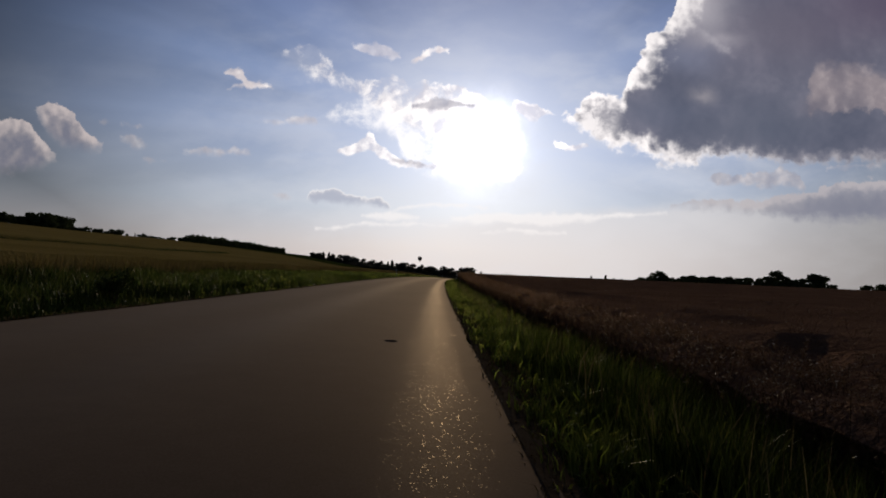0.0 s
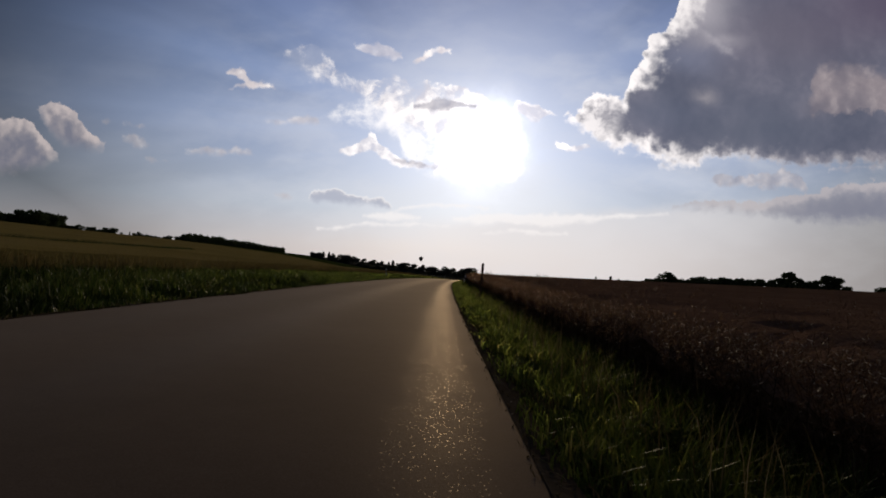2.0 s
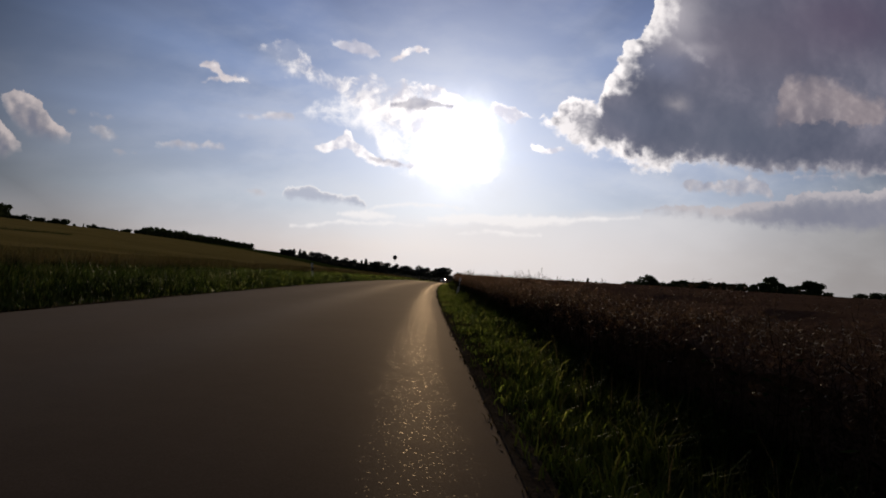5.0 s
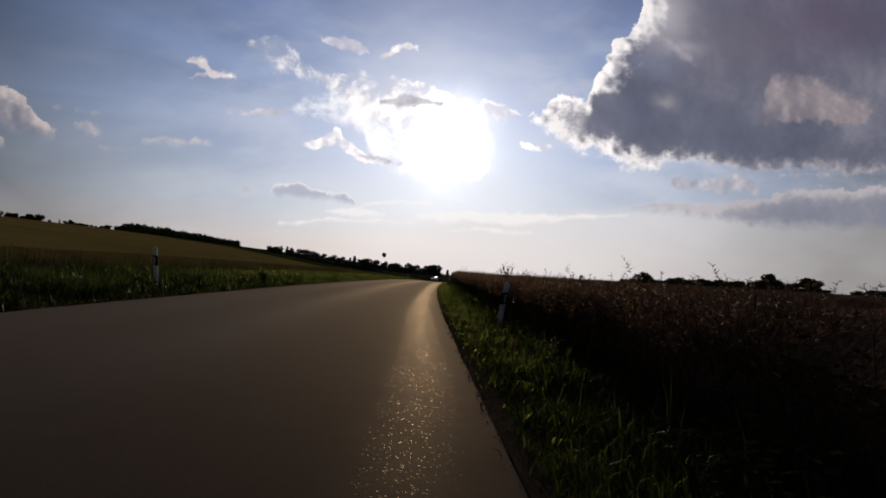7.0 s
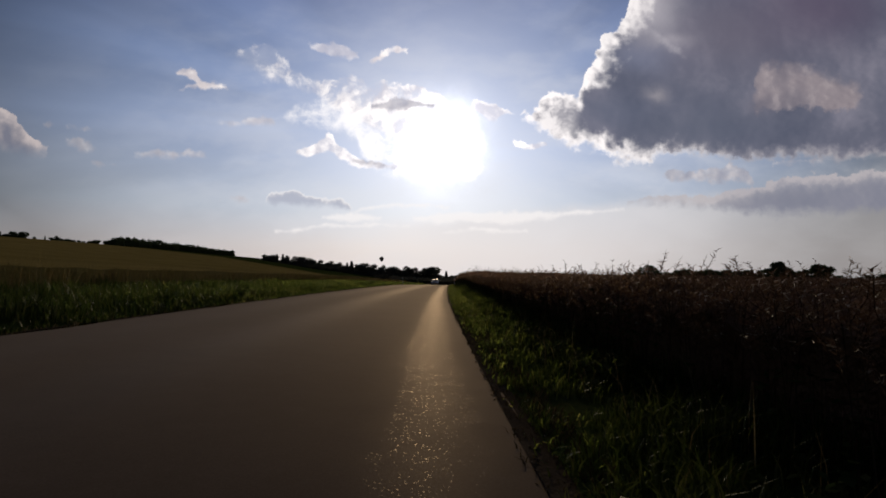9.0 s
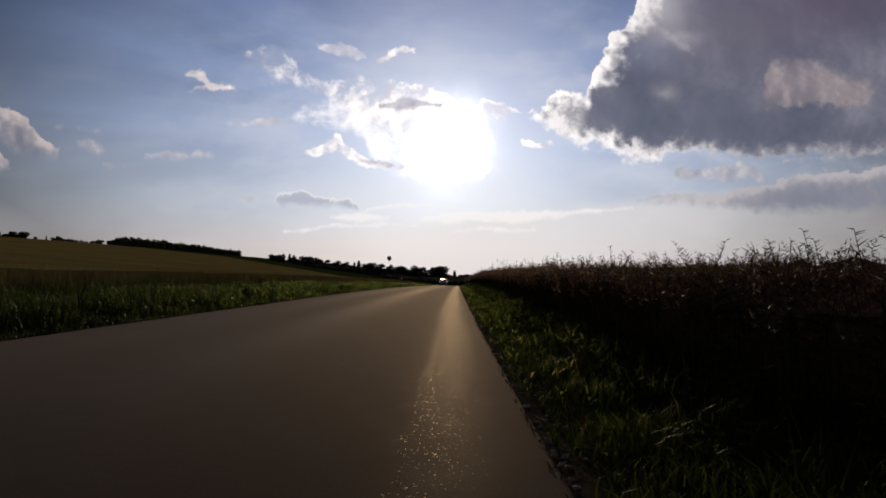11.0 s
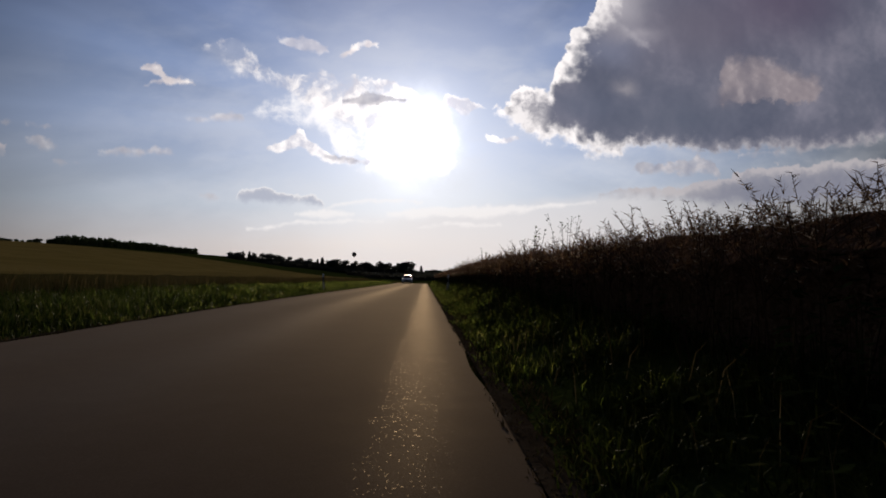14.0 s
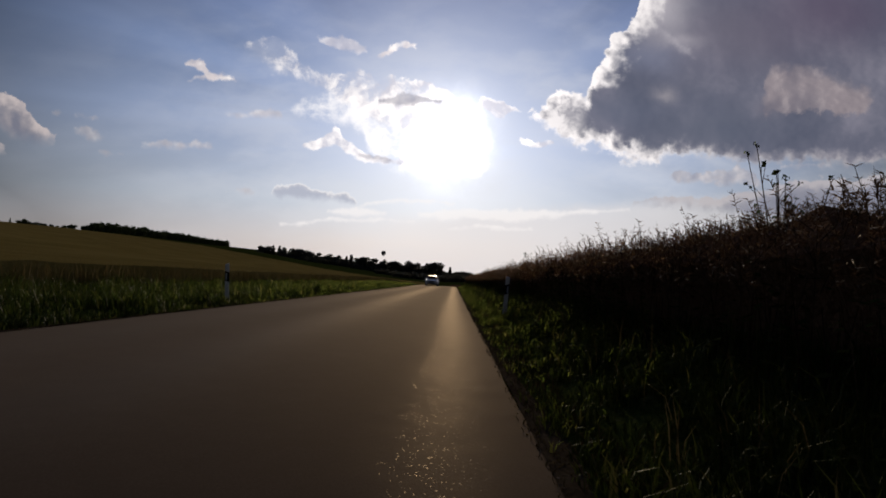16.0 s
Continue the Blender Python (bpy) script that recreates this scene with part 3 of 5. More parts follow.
def grid(name, ys, us, height, mat, smooth=True, shift=None):
    """A sheet over the land; ys and us are rising lists, height(y, u) its height."""
    Y, U = np.meshgrid(ys, us, indexing="ij")
    if shift:
        U = U + shift(Y)
    Z = height(Y, U)
    X = rx(Y) + U
    verts = np.stack([X, Y, Z], -1).reshape(-1, 3).tolist()
    m = len(us)
    faces = [(i * m + j, i * m + j + 1, (i + 1) * m + j + 1, (i + 1) * m + j) for i in range(len(ys) - 1) for j in range(m - 1)]
    return new(name, mesh_of(name, verts, faces, mat, smooth))


def steps(*spans):
    out = []
    for a, b, d in spans:
        out += list(np.arange(a, b, d))
    return np.array(out + [spans[-1][1]], float)


ALONG = steps((-4000, -400, 300), (-400, -40, 30), (-40, 240, 2.0), (240, 600, 12), (600, 1800, 25), (1800, 4400, 200))
ACROSS = np.concatenate([-steps((12, 60, 3), (60, 700, 20), (700, 4400, 300))[::-1], steps((-11.5, -5.6, 0.5), (-5.1, 0.4, 0.9)),
                         [0.56, 0.72], steps((1.0, 4.0, 0.4), (4.6, 16, 2), (20, 300, 20), (320, 4400, 300))])
ground = tagged(grid("ground", ALONG, np.unique(np.round(ACROSS, 3)),
                     lambda Y, U: ground_z(Y, U) - 0.05 * ((U > EDGE_L - 0.02) & (U < EDGE_R + 0.02)), SOIL),
                "rolling farmland with grassy verges beside the road", "ground", kind="structure")


def build_road():
    ys = steps((-60, 240, 0.5), (240, 700, 8))
    rng = np.random.default_rng(4)
    ragged_r = np.convolve(rng.normal(0, 0.045, len(ys)), np.ones(4) / 4, "same")
    ragged_l = np.convolve(rng.normal(0, 0.06, len(ys)), np.ones(3) / 3, "same")
    verts, faces, lat = [], [], []
    inner = (-4.8, -3.6, -2.3, -1.2, -0.2, 0.3)
    cols = len(inner) + 4
    for i, y in enumerate(ys):
        us = [EDGE_L + ragged_l[i], EDGE_L + ragged_l[i], *inner, EDGE_R + ragged_r[i], EDGE_R + ragged_r[i]]
        for j, u in enumerate(us):
            z = float(rz(y)) - FALL * u - float(dip(y, u))
            if j in (0, cols - 1):
                z -= 0.08
            verts.append((float(rx(y)) + u, y, z))
            lat.append(u)
    for i in range(len(ys) - 1):
        for j in range(cols - 1):
            a = i * cols + j
            faces.append((a, a + 1, a + cols + 1, a + cols))
    me = mesh_of("road", verts, faces, ASPHALT)
    me.attributes.new("lateral", "FLOAT", "POINT").data.foreach_set("value", lat)
    return tagged(new("road", me), "narrow worn grey asphalt country road, polished by wheels", "road", kind="structure")


road = build_road()


def canopy(name, ys, us, top, skirt_u, mat, label, category, shift=None):
    """A closed crop: its rough top and the wall of stalks at its edge."""
    def height(Y, U):
        h = ground_z(Y, U) + top(Y, U)
        return np.where(np.abs(U - skirt_u - (shift(Y) if shift else 0)) < 1e-6, ground_z(Y, U) - 0.05, h)
    return tagged(grid(name, ys, us, height, mat, False, shift), label, category, kind="stuff")


def lumps(Y, U, size, amount, seed):
    out = np.empty(Y.shape)
    for k in np.ndindex(Y.shape):
        out[k] = noise.noise((Y[k] / size, U[k] / size, seed))
    return out * amount


def rape_height(y):
    return np.interp(y, (-40, 0, 35, 65, 95, 118, 150, 240), (0.95, 0.98, 1.2, 1.33, 1.30, 1.34, 1.36, 1.34))


canopy("rape_field", steps((-30, 235, 0.5), (240, 700, 20)), np.array([CROP_U + 0.85, CROP_U + 0.3, 3.0, 3.4, 3.9, 4.5, 5.2, 6, 7, 8.5, 10.5, 13, 17, 23, 32, 50, 90, 170, 320, 600]),
       lambda Y, U: (rape_height(Y) - 0.22 - 0.1 * (U - crop_shift(Y) < 4.0)) * np.where(U - crop_shift(Y) < CROP_U + 0.32, 0.8, 1) + lumps(Y, U, 0.45, 0.16, 1.0) * (1 - 0.6 * ease(U, 3.5, 8)) + lumps(Y, U, 3.0, 0.04, 2.0), CROP_U + 0.85, RAPE,
       "ripe dark brown oilseed rape crop beside the verge", "crop field", crop_shift)
canopy("grain_field", steps((-30, 235, 1.0), (240, 800, 20)), -np.array([11.2, 11.25, 11.8, 12.4, 13, 14, 15.5, 18, 23, 30, 40, 60, 90, 140, 200, 280, 360, 430])[::-1],
       lambda Y, U: 0.62 + lumps(Y, U, 0.8, 0.06, 3.0) + lumps(Y, U, 6.0, 0.06, 5.0), GRAIN_U, GRAIN,
       "ripening brown grain field rising up the hillside", "crop field")


def edge_strip(name, u0, u1, label):
    """Bare trampled soil beside the asphalt."""
    ys = steps((-20, 235, 0.5))
    rng = np.random.default_rng(7)
    wander = np.convolve(rng.normal(0, 0.12, len(ys)), np.ones(5) / 5, "same")
    us = np.linspace(u0, u1, 5)

    def height(Y, U):
        return ground_z(Y, U) + 0.012 + 0.012 * np.sin(Y * 7.1 + U * 30) * np.sin(Y * 3.3)
    ob = grid(name, ys, us, height, DIRT)
    co = np.empty(len(ob.data.vertices) * 3)
    ob.data.vertices.foreach_get("co", co)
    co = co.reshape(len(ys), 5, 3)
    far = 4 if abs(u1) > abs(u0) else 0
    co[:, far, 0] += wander
    co[:, far, 2] -= 0.03
    ob.data.vertices.foreach_set("co", co.ravel())
    return tagged(ob, label, "verge", kind="structure")


edge_strip("verge_right", EDGE_R - 0.02, EDGE_R + 0.20, "bare brown soil along the asphalt's edge")
edge_strip("verge_left", EDGE_L - 0.15, EDGE_L + 0.02, "bare brown soil along the asphalt's edge")


# ---------------------------------------------------------------- grass and crops close by
def tri_mesh(name, verts, tris, mat, label, category, kind="stuff"):
    verts, tris = np.asarray(verts, np.float32), np.asarray(tris, np.int32)
    me = bpy.data.meshes.new(name)
    me.vertices.add(len(verts)), me.loops.add(tris.size), me.polygons.add(len(tris))
    me.vertices.foreach_set("co", verts.ravel())
    me.loops.foreach_set("vertex_index", tris.ravel())
    me.polygons.foreach_set("loop_start", np.arange(0, tris.size, 3, dtype=np.int32))
    me.materials.append(mat)
    me.update(calc_edges=True)
    ob = new(name, me)
    return tagged(ob, label, category, kind=kind) if label else ob


def blades(name, y, u, height, width, lean, mat, label, category, rng, sink=0.02):
    """Bent blades of grass: y, u, height, width and lean are arrays of one entry each."""
    k = len(y)
    base = np.stack([rx(y) + u, y, ground_z(y, u) - sink], -1)
    a, b = rng.uniform(0, 2 * np.pi, k), rng.uniform(0, 2 * np.pi, k)
    side = np.stack([np.cos(a), np.sin(a), np.zeros(k)], -1) * (width / 2)[:, None]
    bend = np.stack([np.cos(b), np.sin(b), np.zeros(k)], -1) * (lean * height)[:, None]
    up = np.zeros((k, 3))
    up[:, 2] = height
    v = np.stack([base - side, base + side, base + up * 0.55 + bend * 0.3 - side * 0.8, base + up * 0.55 + bend * 0.3 + side * 0.8,
                  base + up * (1 - 0.3 * lean[:, None]) + bend], 1)
    t = np.array([(0, 1, 3), (0, 3, 2), (2, 3, 4)])
    f = (np.arange(k)[:, None, None] * 5 + t).reshape(-1, 3)
    return tri_mesh(name, v.reshape(-1, 3), f, mat, label, category)


def patchy(y, u, size, seed):
    return np.array([noise.noise((a / size, b / size, seed)) for a, b in zip(y, u)])


def spread(rng, k, y0, y1, near=150.0, u0=0.0, u1=1.0):
    """Points along the road, thinner far ahead."""
    y = np.where(rng.random(k) < 0.82, rng.uniform(y0, min(near, y1), k), rng.uniform(min(near, y1), y1, k))
    return y, rng.uniform(u0, u1, k)


rng = np.random.default_rng(11)
# right verge: short at the asphalt, tall by the crop, in tufts
k = 470000
y, u = spread(rng, k, -1, 240, 165, EDGE_R + 0.02, CROP_U + 0.2)
tuft = patchy(y, u, 0.7, 3.3) + 0.6 * patchy(y, u, 0.23, 8.1)
keep = rng.random(k) < (0.60 + 1.1 * tuft) * (0.2 + 0.8 * ease(u, EDGE_R + 0.05, EDGE_R + 0.34)) * (1 - 0.45 * ease(u, 1.35, 1.9) * ease(y, 45, 70))
y, u, tuft = y[keep], u[keep], tuft[keep]
h = (0.10 + 0.20 * ease(u, EDGE_R, CROP_U - 0.3)) * rng.uniform(0.6, 1.35, len(y)) * (1 + 0.75 * tuft)
h = np.clip(h * np.interp(y, (0, 40, 70), (1.25, 1.1, 0.9)), 0.05, 0.75)
width, lean = rng.uniform(0.006, 0.018, len(y)), rng.uniform(0.1, 0.9, len(y))
# towards the crop and further along, the darker copy imitates shade
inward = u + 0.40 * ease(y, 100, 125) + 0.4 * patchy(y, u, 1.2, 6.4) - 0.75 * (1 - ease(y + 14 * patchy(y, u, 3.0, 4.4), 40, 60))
lit_blades = rng.random(len(y)) > np.maximum(0.95 * ease(inward, 1.05, 1.7), 0.35 * ease(y, 45, 65) * ease(inward, 0.75, 1.0))
for pick, mat, words in ((lit_blades, GRASS_LIT, "tall sunlit green grass on the verge by the crop"), (~lit_blades, GRASS_SHADED, "dark shaded green grass on the verge by the crop")):
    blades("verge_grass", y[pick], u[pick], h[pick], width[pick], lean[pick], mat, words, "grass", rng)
k = 2600
y, u = spread(rng, k, -1, 200, 165, EDGE_R + 0.5, CROP_U + 0.2)
blades("seed_stalks", y, u, rng.uniform(0.35, 0.75, k) * (0.5 + 0.5 * ease(u, 0.8, 2.2)), rng.uniform(0.004, 0.009, k), rng.uniform(0.05, 0.6, k), STRAW,
       "pale dry grass stalks among the green verge", "grass", rng)
k = 60000
y, u = spread(rng, k, -1, 240, 165, 0, 1)
u = EDGE_R - 0.06 + 0.48 * u ** 0.8
blades("edge_litter", y, u, rng.uniform(0.02, 0.09, k) * (1 + 0.8 * ease(u, EDGE_R + 0.1, EDGE_R + 0.4)), rng.uniform(0.006, 0.016, k), rng.uniform(0.4, 1.4, k), WITHERED,
       "dry brown grass litter along the asphalt's edge", "grass", rng)
k = 1500
y, u = rng.uniform(-1, 45, k), rng.uniform(EDGE_R + 0.7, CROP_U + 0.3, k)
blades("seed_stalks", y, u, rng.uniform(0.45, 0.8, k), rng.uniform(0.005, 0.011, k), rng.uniform(0.05, 0.5, k), STRAW,
       "pale dry grass stalks among the green verge", "grass", rng)
# a stand of tall upright grass where the ride begins
k = 30000
y, u = rng.uniform(0.6, 11, k), rng.uniform(1.05, 2.75, k)
stand = patchy(y, u, 0.6, 21.3) + 0.5 * patchy(y, u, 0.2, 5.6)
keep = rng.random(k) < (0.65 + 0.9 * stand) * (1 - ease(y, 6.5, 11)) * ease(u, 1.0, 1.5)
y, u, stand = y[keep], u[keep], stand[keep]
h = np.clip(rng.uniform(0.38, 0.66, len(y)) * (0.95 + 0.5 * stand) * (0.7 + 0.3 * ease(u, 1.1, 1.9)), 0.2, 0.75)
# lit and shaded copies of the grass, mixed half and half
sunlit = rng.random(len(y)) < 0.5
for pick, mat, words in ((sunlit, GRASS_LIT, "tall upright green grass beside the crop"), (~sunlit, GRASS_SHADED, "tall upright dark grass beside the crop")):
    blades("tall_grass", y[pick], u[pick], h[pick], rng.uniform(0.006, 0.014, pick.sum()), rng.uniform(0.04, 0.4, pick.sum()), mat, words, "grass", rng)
# broad-leaved weeds at the foot of the crop
k = 64000
y, u = spread(rng, k, 40, 238, 185, 0, 1)
u = CROP_U + 0.25 + crop_shift(y) - 0.95 * u ** 1.7
clump = patchy(y, u, 0.8, 12.7) + 0.5 * patchy(y, u, 0.3, 2.2)
keep = rng.random(k) < (0.55 + 1.1 * clump) * ease(y, 40, 70)
y, u, clump = y[keep], u[keep], clump[keep]
k = len(y)
low = rng.uniform(0.05, 0.5, k) * (0.75 + 0.7 * clump) * (0.45 + 0.55 * ease(u, 1.0, 2.0)) * (1 + 0.9 * ease(u - crop_shift(y), CROP_U - 0.35, CROP_U + 0.15))
base = np.stack([rx(y) + u, y, ground_z(y, u) + np.clip(low, 0.02, 0.95)], -1)
a, b = rng.uniform(0, 2 * np.pi, k), rng.uniform(-0.5, 0.3, k)
length, width = rng.uniform(0.05, 0.12, k)[:, None], rng.uniform(0.014, 0.03, k)[:, None]
way = np.stack([np.cos(a) * np.cos(b), np.sin(a) * np.cos(b), np.sin(b)], -1) * length
side = np.stack([-np.sin(a), np.cos(a), rng.uniform(-0.3, 0.3, k)], -1) * width
foot = base.copy()
foot[:, 2] = ground_z(y, u) - 0.02
thin = np.stack([np.cos(a), np.sin(a), np.zeros(k)], -1) * 0.003
v = np.stack([base, base + way * 0.45 - side, base + way, base + way * 0.45 + side, foot - thin, foot + thin], 1)
f = (np.arange(k)[:, None, None] * 6 + np.array([(0, 1, 2), (0, 2, 3), (4, 5, 0)])).reshape(-1, 3)
tri_mesh("verge_weeds", v.reshape(-1, 3), f, WEED, "dark broad-leaved weeds at the foot of the crop", "weeds")
# left verge
k = 230000
y, u = spread(rng, k, -1, 240, 165, 0, 1)
u = EDGE_L - 0.05 - 6.6 * u ** 1.3
tuft = patchy(y, u, 1.1, 5.3) + 0.5 * patchy(y, u, 0.35, 9.1)
keep = rng.random(k) < 0.7 + 0.7 * tuft
y, u, tuft = y[keep], u[keep], tuft[keep]
h = np.clip((0.10 + 0.16 * ease(-u, 5.2, 6.4)) * rng.uniform(0.6, 1.4, len(y)) * (1 + 0.8 * tuft), 0.05, 0.6)
# near the asphalt the darker copy imitates shadowed tufts
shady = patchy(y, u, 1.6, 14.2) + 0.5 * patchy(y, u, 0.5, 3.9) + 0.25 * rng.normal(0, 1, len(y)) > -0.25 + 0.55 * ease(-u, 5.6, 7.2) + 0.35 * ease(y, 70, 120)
for pick, mat, words in ((~shady, GRASS_LIT, "rough green grass between the road and the grain"), (shady, GRASS_SHADED, "dark shaded grass between the road and the grain")):
    blades("verge_grass", y[pick], u[pick], h[pick] * (1.15 if mat == GRASS_SHADED else 0.95), rng.uniform(0.014, 0.032, pick.sum()), rng.uniform(0.1, 0.8, pick.sum()), mat, words, "grass", rng)
k = 9000
y, u = spread(rng, k, -1, 240, 165, EDGE_L - 0.35, EDGE_L + 0.04)
blades("edge_litter", y, u, rng.uniform(0.02, 0.12, k), rng.uniform(0.01, 0.025, k), rng.uniform(0.5, 1.4, k), STRAW,
       "dry brown grass litter along the asphalt's edge", "grass", rng)
# the grain's edge and ears
k = 42000
y, u = spread(rng, k, -5, 240, 180, 0, 1)
u = GRAIN_U + 0.15 - 16 * u ** 2.2
blades("grain_stalks", y, u, rng.uniform(0.6, 0.85, k), rng.uniform(0.012, 0.028, k), rng.uniform(0.05, 0.4, k), GRAIN_EAR,
       "upright brown grain stalks at the field's edge", "grain", rng)

# an unsown strip on the slope, grown with weeds
k = 9000
y = rng.uniform(25, 125, k)
u = np.interp(y, (25, 54, 70, 83, 100, 125), (-31, -33.5, -34.8, -38, -42, -51)) + rng.normal(0, 0.35, k)
blades("field_margin", y, u, rng.uniform(0.7, 1.1, k), rng.uniform(0.02, 0.05, k), rng.uniform(0.1, 0.6, k), WEED,
       "dark weedy strip across the grain field", "weeds", rng)


def rape_plant(rng, branches, pods):
    """One ripe rape plant of unit height: a stem, rising branches and thin pods."""
    V, F, woody = [], [], []

    def sliver(a, b, w):
        d = np.subtract(b, a)
        s = np.cross(d, rng.normal(size=3))
        s = s / (np.linalg.norm(s) + 1e-9) * w
        i = len(V)
        V.extend([a - s, a + s, np.array(b)])
        F.append((i, i + 1, i + 2))
        # one pod in twenty is coloured pale, as a painted glint
        woody.append(2 if rng.random() < 0.05 else 0)

    def limb(a, b, w):
        d = np.subtract(b, a)
        s = np.cross(d, rng.normal(size=3))
        s = s / (np.linalg.norm(s) + 1e-9) * w
        i = len(V)
        V.extend([a - s, a + s, b + s * 0.6, b - s * 0.6])
        F.extend([(i, i + 1, i + 2), (i, i + 2, i + 3)])
        woody.extend([1, 1])

    top = np.array([rng.uniform(-0.08, 0.08), rng.uniform(-0.08, 0.08), 0.86])
    limb(np.zeros(3), top * 0.55, 0.004)
    limb(top * 0.55, top, 0.003)
    ends = [(top, top + np.array([rng.uniform(-0.03, 0.03), rng.uniform(-0.03, 0.03), 0.14]))]
    for j in range(branches):
        z = rng.uniform(0.5, 0.86)
        a = rng.uniform(0, 2 * np.pi)
        start = top * (z / 0.86)
        out = rng.uniform(0.06, 0.16)
        mid = start + np.array([np.cos(a) * out, np.sin(a) * out, rng.uniform(0.08, 0.14)])
        tip = mid + np.array([np.cos(a) * out * 0.4, np.sin(a) * out * 0.4, rng.uniform(0.10, 0.2)])
        limb(start, mid, 0.0024)
        ends.append((mid, tip))
    for a, b in ends:
        limb(a, b, 0.002)
        for q in range(pods):
            at = a + (b - a) * rng.uniform(0, 1)
            way = rng.normal(size=3)
            way[2] = abs(way[2]) * 0.5 + 0.25
            way = way / np.linalg.norm(way) * rng.uniform(0.03, 0.055)
            sliver(at, at + way, 0.0034)
    return np.array(V), np.array(F), np.array(woody)


def sow(name, kinds, y, u, height, rng, mat, label, category):
    V, F, W, n0 = [], [], [], 0
    pick = rng.integers(0, len(kinds), len(y))
    for i, (pv, pf, pw) in enumerate(kinds):
        sel = np.where(pick == i)[0]
        if not len(sel):
            continue
        a = rng.uniform(0, 2 * np.pi, len(sel))
        c, s = np.cos(a)[:, None], np.sin(a)[:, None]
        hh = height[sel][:, None]
        lx, ly = rng.normal(0, 0.09, (2, len(sel), 1))
        z = pv[None, :, 2] * hh
        x = (pv[None, :, 0] * c - pv[None, :, 1] * s) * hh * 1.1 + lx * z
        w = (pv[None, :, 0] * s + pv[None, :, 1] * c) * hh * 1.1 + ly * z
        P = np.stack([x + (rx(y[sel]) + u[sel])[:, None], w + y[sel][:, None], z + ground_z(y[sel], u[sel])[:, None] - 0.02], -1)
        V.append(P.reshape(-1, 3))
        F.append((pf[None] + (np.arange(len(sel)) * len(pv))[:, None, None]).reshape(-1, 3) + n0)
        W.append(np.tile(pw, len(sel)))
        n0 += P.shape[0] * P.shape[1]
    ob = tri_mesh(name, np.concatenate(V), np.concatenate(F), mat, label, category)
    ob.data.materials.append(RAPE_STEM)
    ob.data.materials.append(GLINT_POD)
    ob.data.polygons.foreach_set("material_index", np.concatenate(W).astype(np.int32))
    return ob


kinds = [rape_plant(rng, b, p) for b, p in ((6, 14), (7, 14), (6, 16), (8, 12), (7, 15))]
k = 10500
y, u = spread(rng, k, -3, 235, 185, 0, 1)
u = CROP_U + 0.02 + 1.3 * u + crop_shift(y)
tall = np.where(rng.random(k) < 0.025, rng.uniform(0.94, 1.0, k), rng.uniform(0.76, 0.90, k))
tall = tall + 0.15 * ease(patchy(y, u, 2.2, 7.7), 0.12, 0.5) * (1 - ease(y, 62, 74)) * ease(y, 50, 58)
sow("rape_plants", kinds, y, u, rape_height(y) * tall, rng, RAPE_POD, "ripe oilseed rape stalks with thin brown pods", "rape plants")
k = 5200
y, u = spread(rng, k, -3, 235, 200, 0, 1)
u = CROP_U + 1.3 + 9 * u ** 1.6 + crop_shift(y)
tall = np.where(rng.random(k) < 0.04, rng.uniform(0.94, 1.0, k), rng.uniform(0.78, 0.91, k))
tall = tall + 0.15 * ease(patchy(y, u, 2.2, 7.7), 0.12, 0.5) * (1 - ease(y, 62, 74)) * ease(y, 50, 58)
sow("rape_plants", kinds, y, u, rape_height(y) * tall, rng, RAPE_POD, "ripe oilseed rape stalks with thin brown pods", "rape plants")


# ---------------------------------------------------------------- things
def part(name, bm, mat, parent=None, label="", smooth=False):
    me = bpy.data.meshes.new(name)
    bm.to_mesh(me)
    bm.free()
    me.materials.append(mat)
    if smooth:
        me.polygons.foreach_set("use_smooth", [True] * len(me.polygons))
    ob = new(name, me)
    ob.parent = parent
    if label:
        ob["label"] = label
    return ob


def tube(bm, points, radii, sides=6):
    """A tapered limb through the points."""
    rings = []
    for i, (p, r) in enumerate(zip(points, radii)):
        p = Vector(p)
        d = (Vector(points[min(i + 1, len(points) - 1)]) - Vector(points[max(i - 1, 0)])).normalized()
        q = d.to_track_quat("Z", "Y")
        rings.append([bm.verts.new(p + q @ Vector((r * math.cos(a), r * math.sin(a), 0))) for a in np.linspace(0, 2 * math.pi, sides, False)])
    for a, b in zip(rings, rings[1:]):
        for j in range(sides):
            bm.faces.new((a[j], a[(j + 1) % sides], b[(j + 1) % sides], b[j]))
    bm.faces.new(rings[0][::-1]), bm.faces.new(rings[-1])


def prism(bm, outline, z0, z1, slope=0.0, bow=0.0):
    """An upright solid over an outline; its lower and upper faces tilt sideways by slope."""
    lo = [bm.verts.new((x, y, z0 + slope * x)) for x, y in outline]
    hi = [bm.verts.new((x, y, z1 + slope * x)) for x, y in outline]
    k = len(outline)
    for j in range(k):
        bm.faces.new((lo[j], lo[(j + 1) % k], hi[(j + 1) % k], hi[j]))
    bm.faces.new(lo[::-1]), bm.faces.new(hi)
    return lo, hi


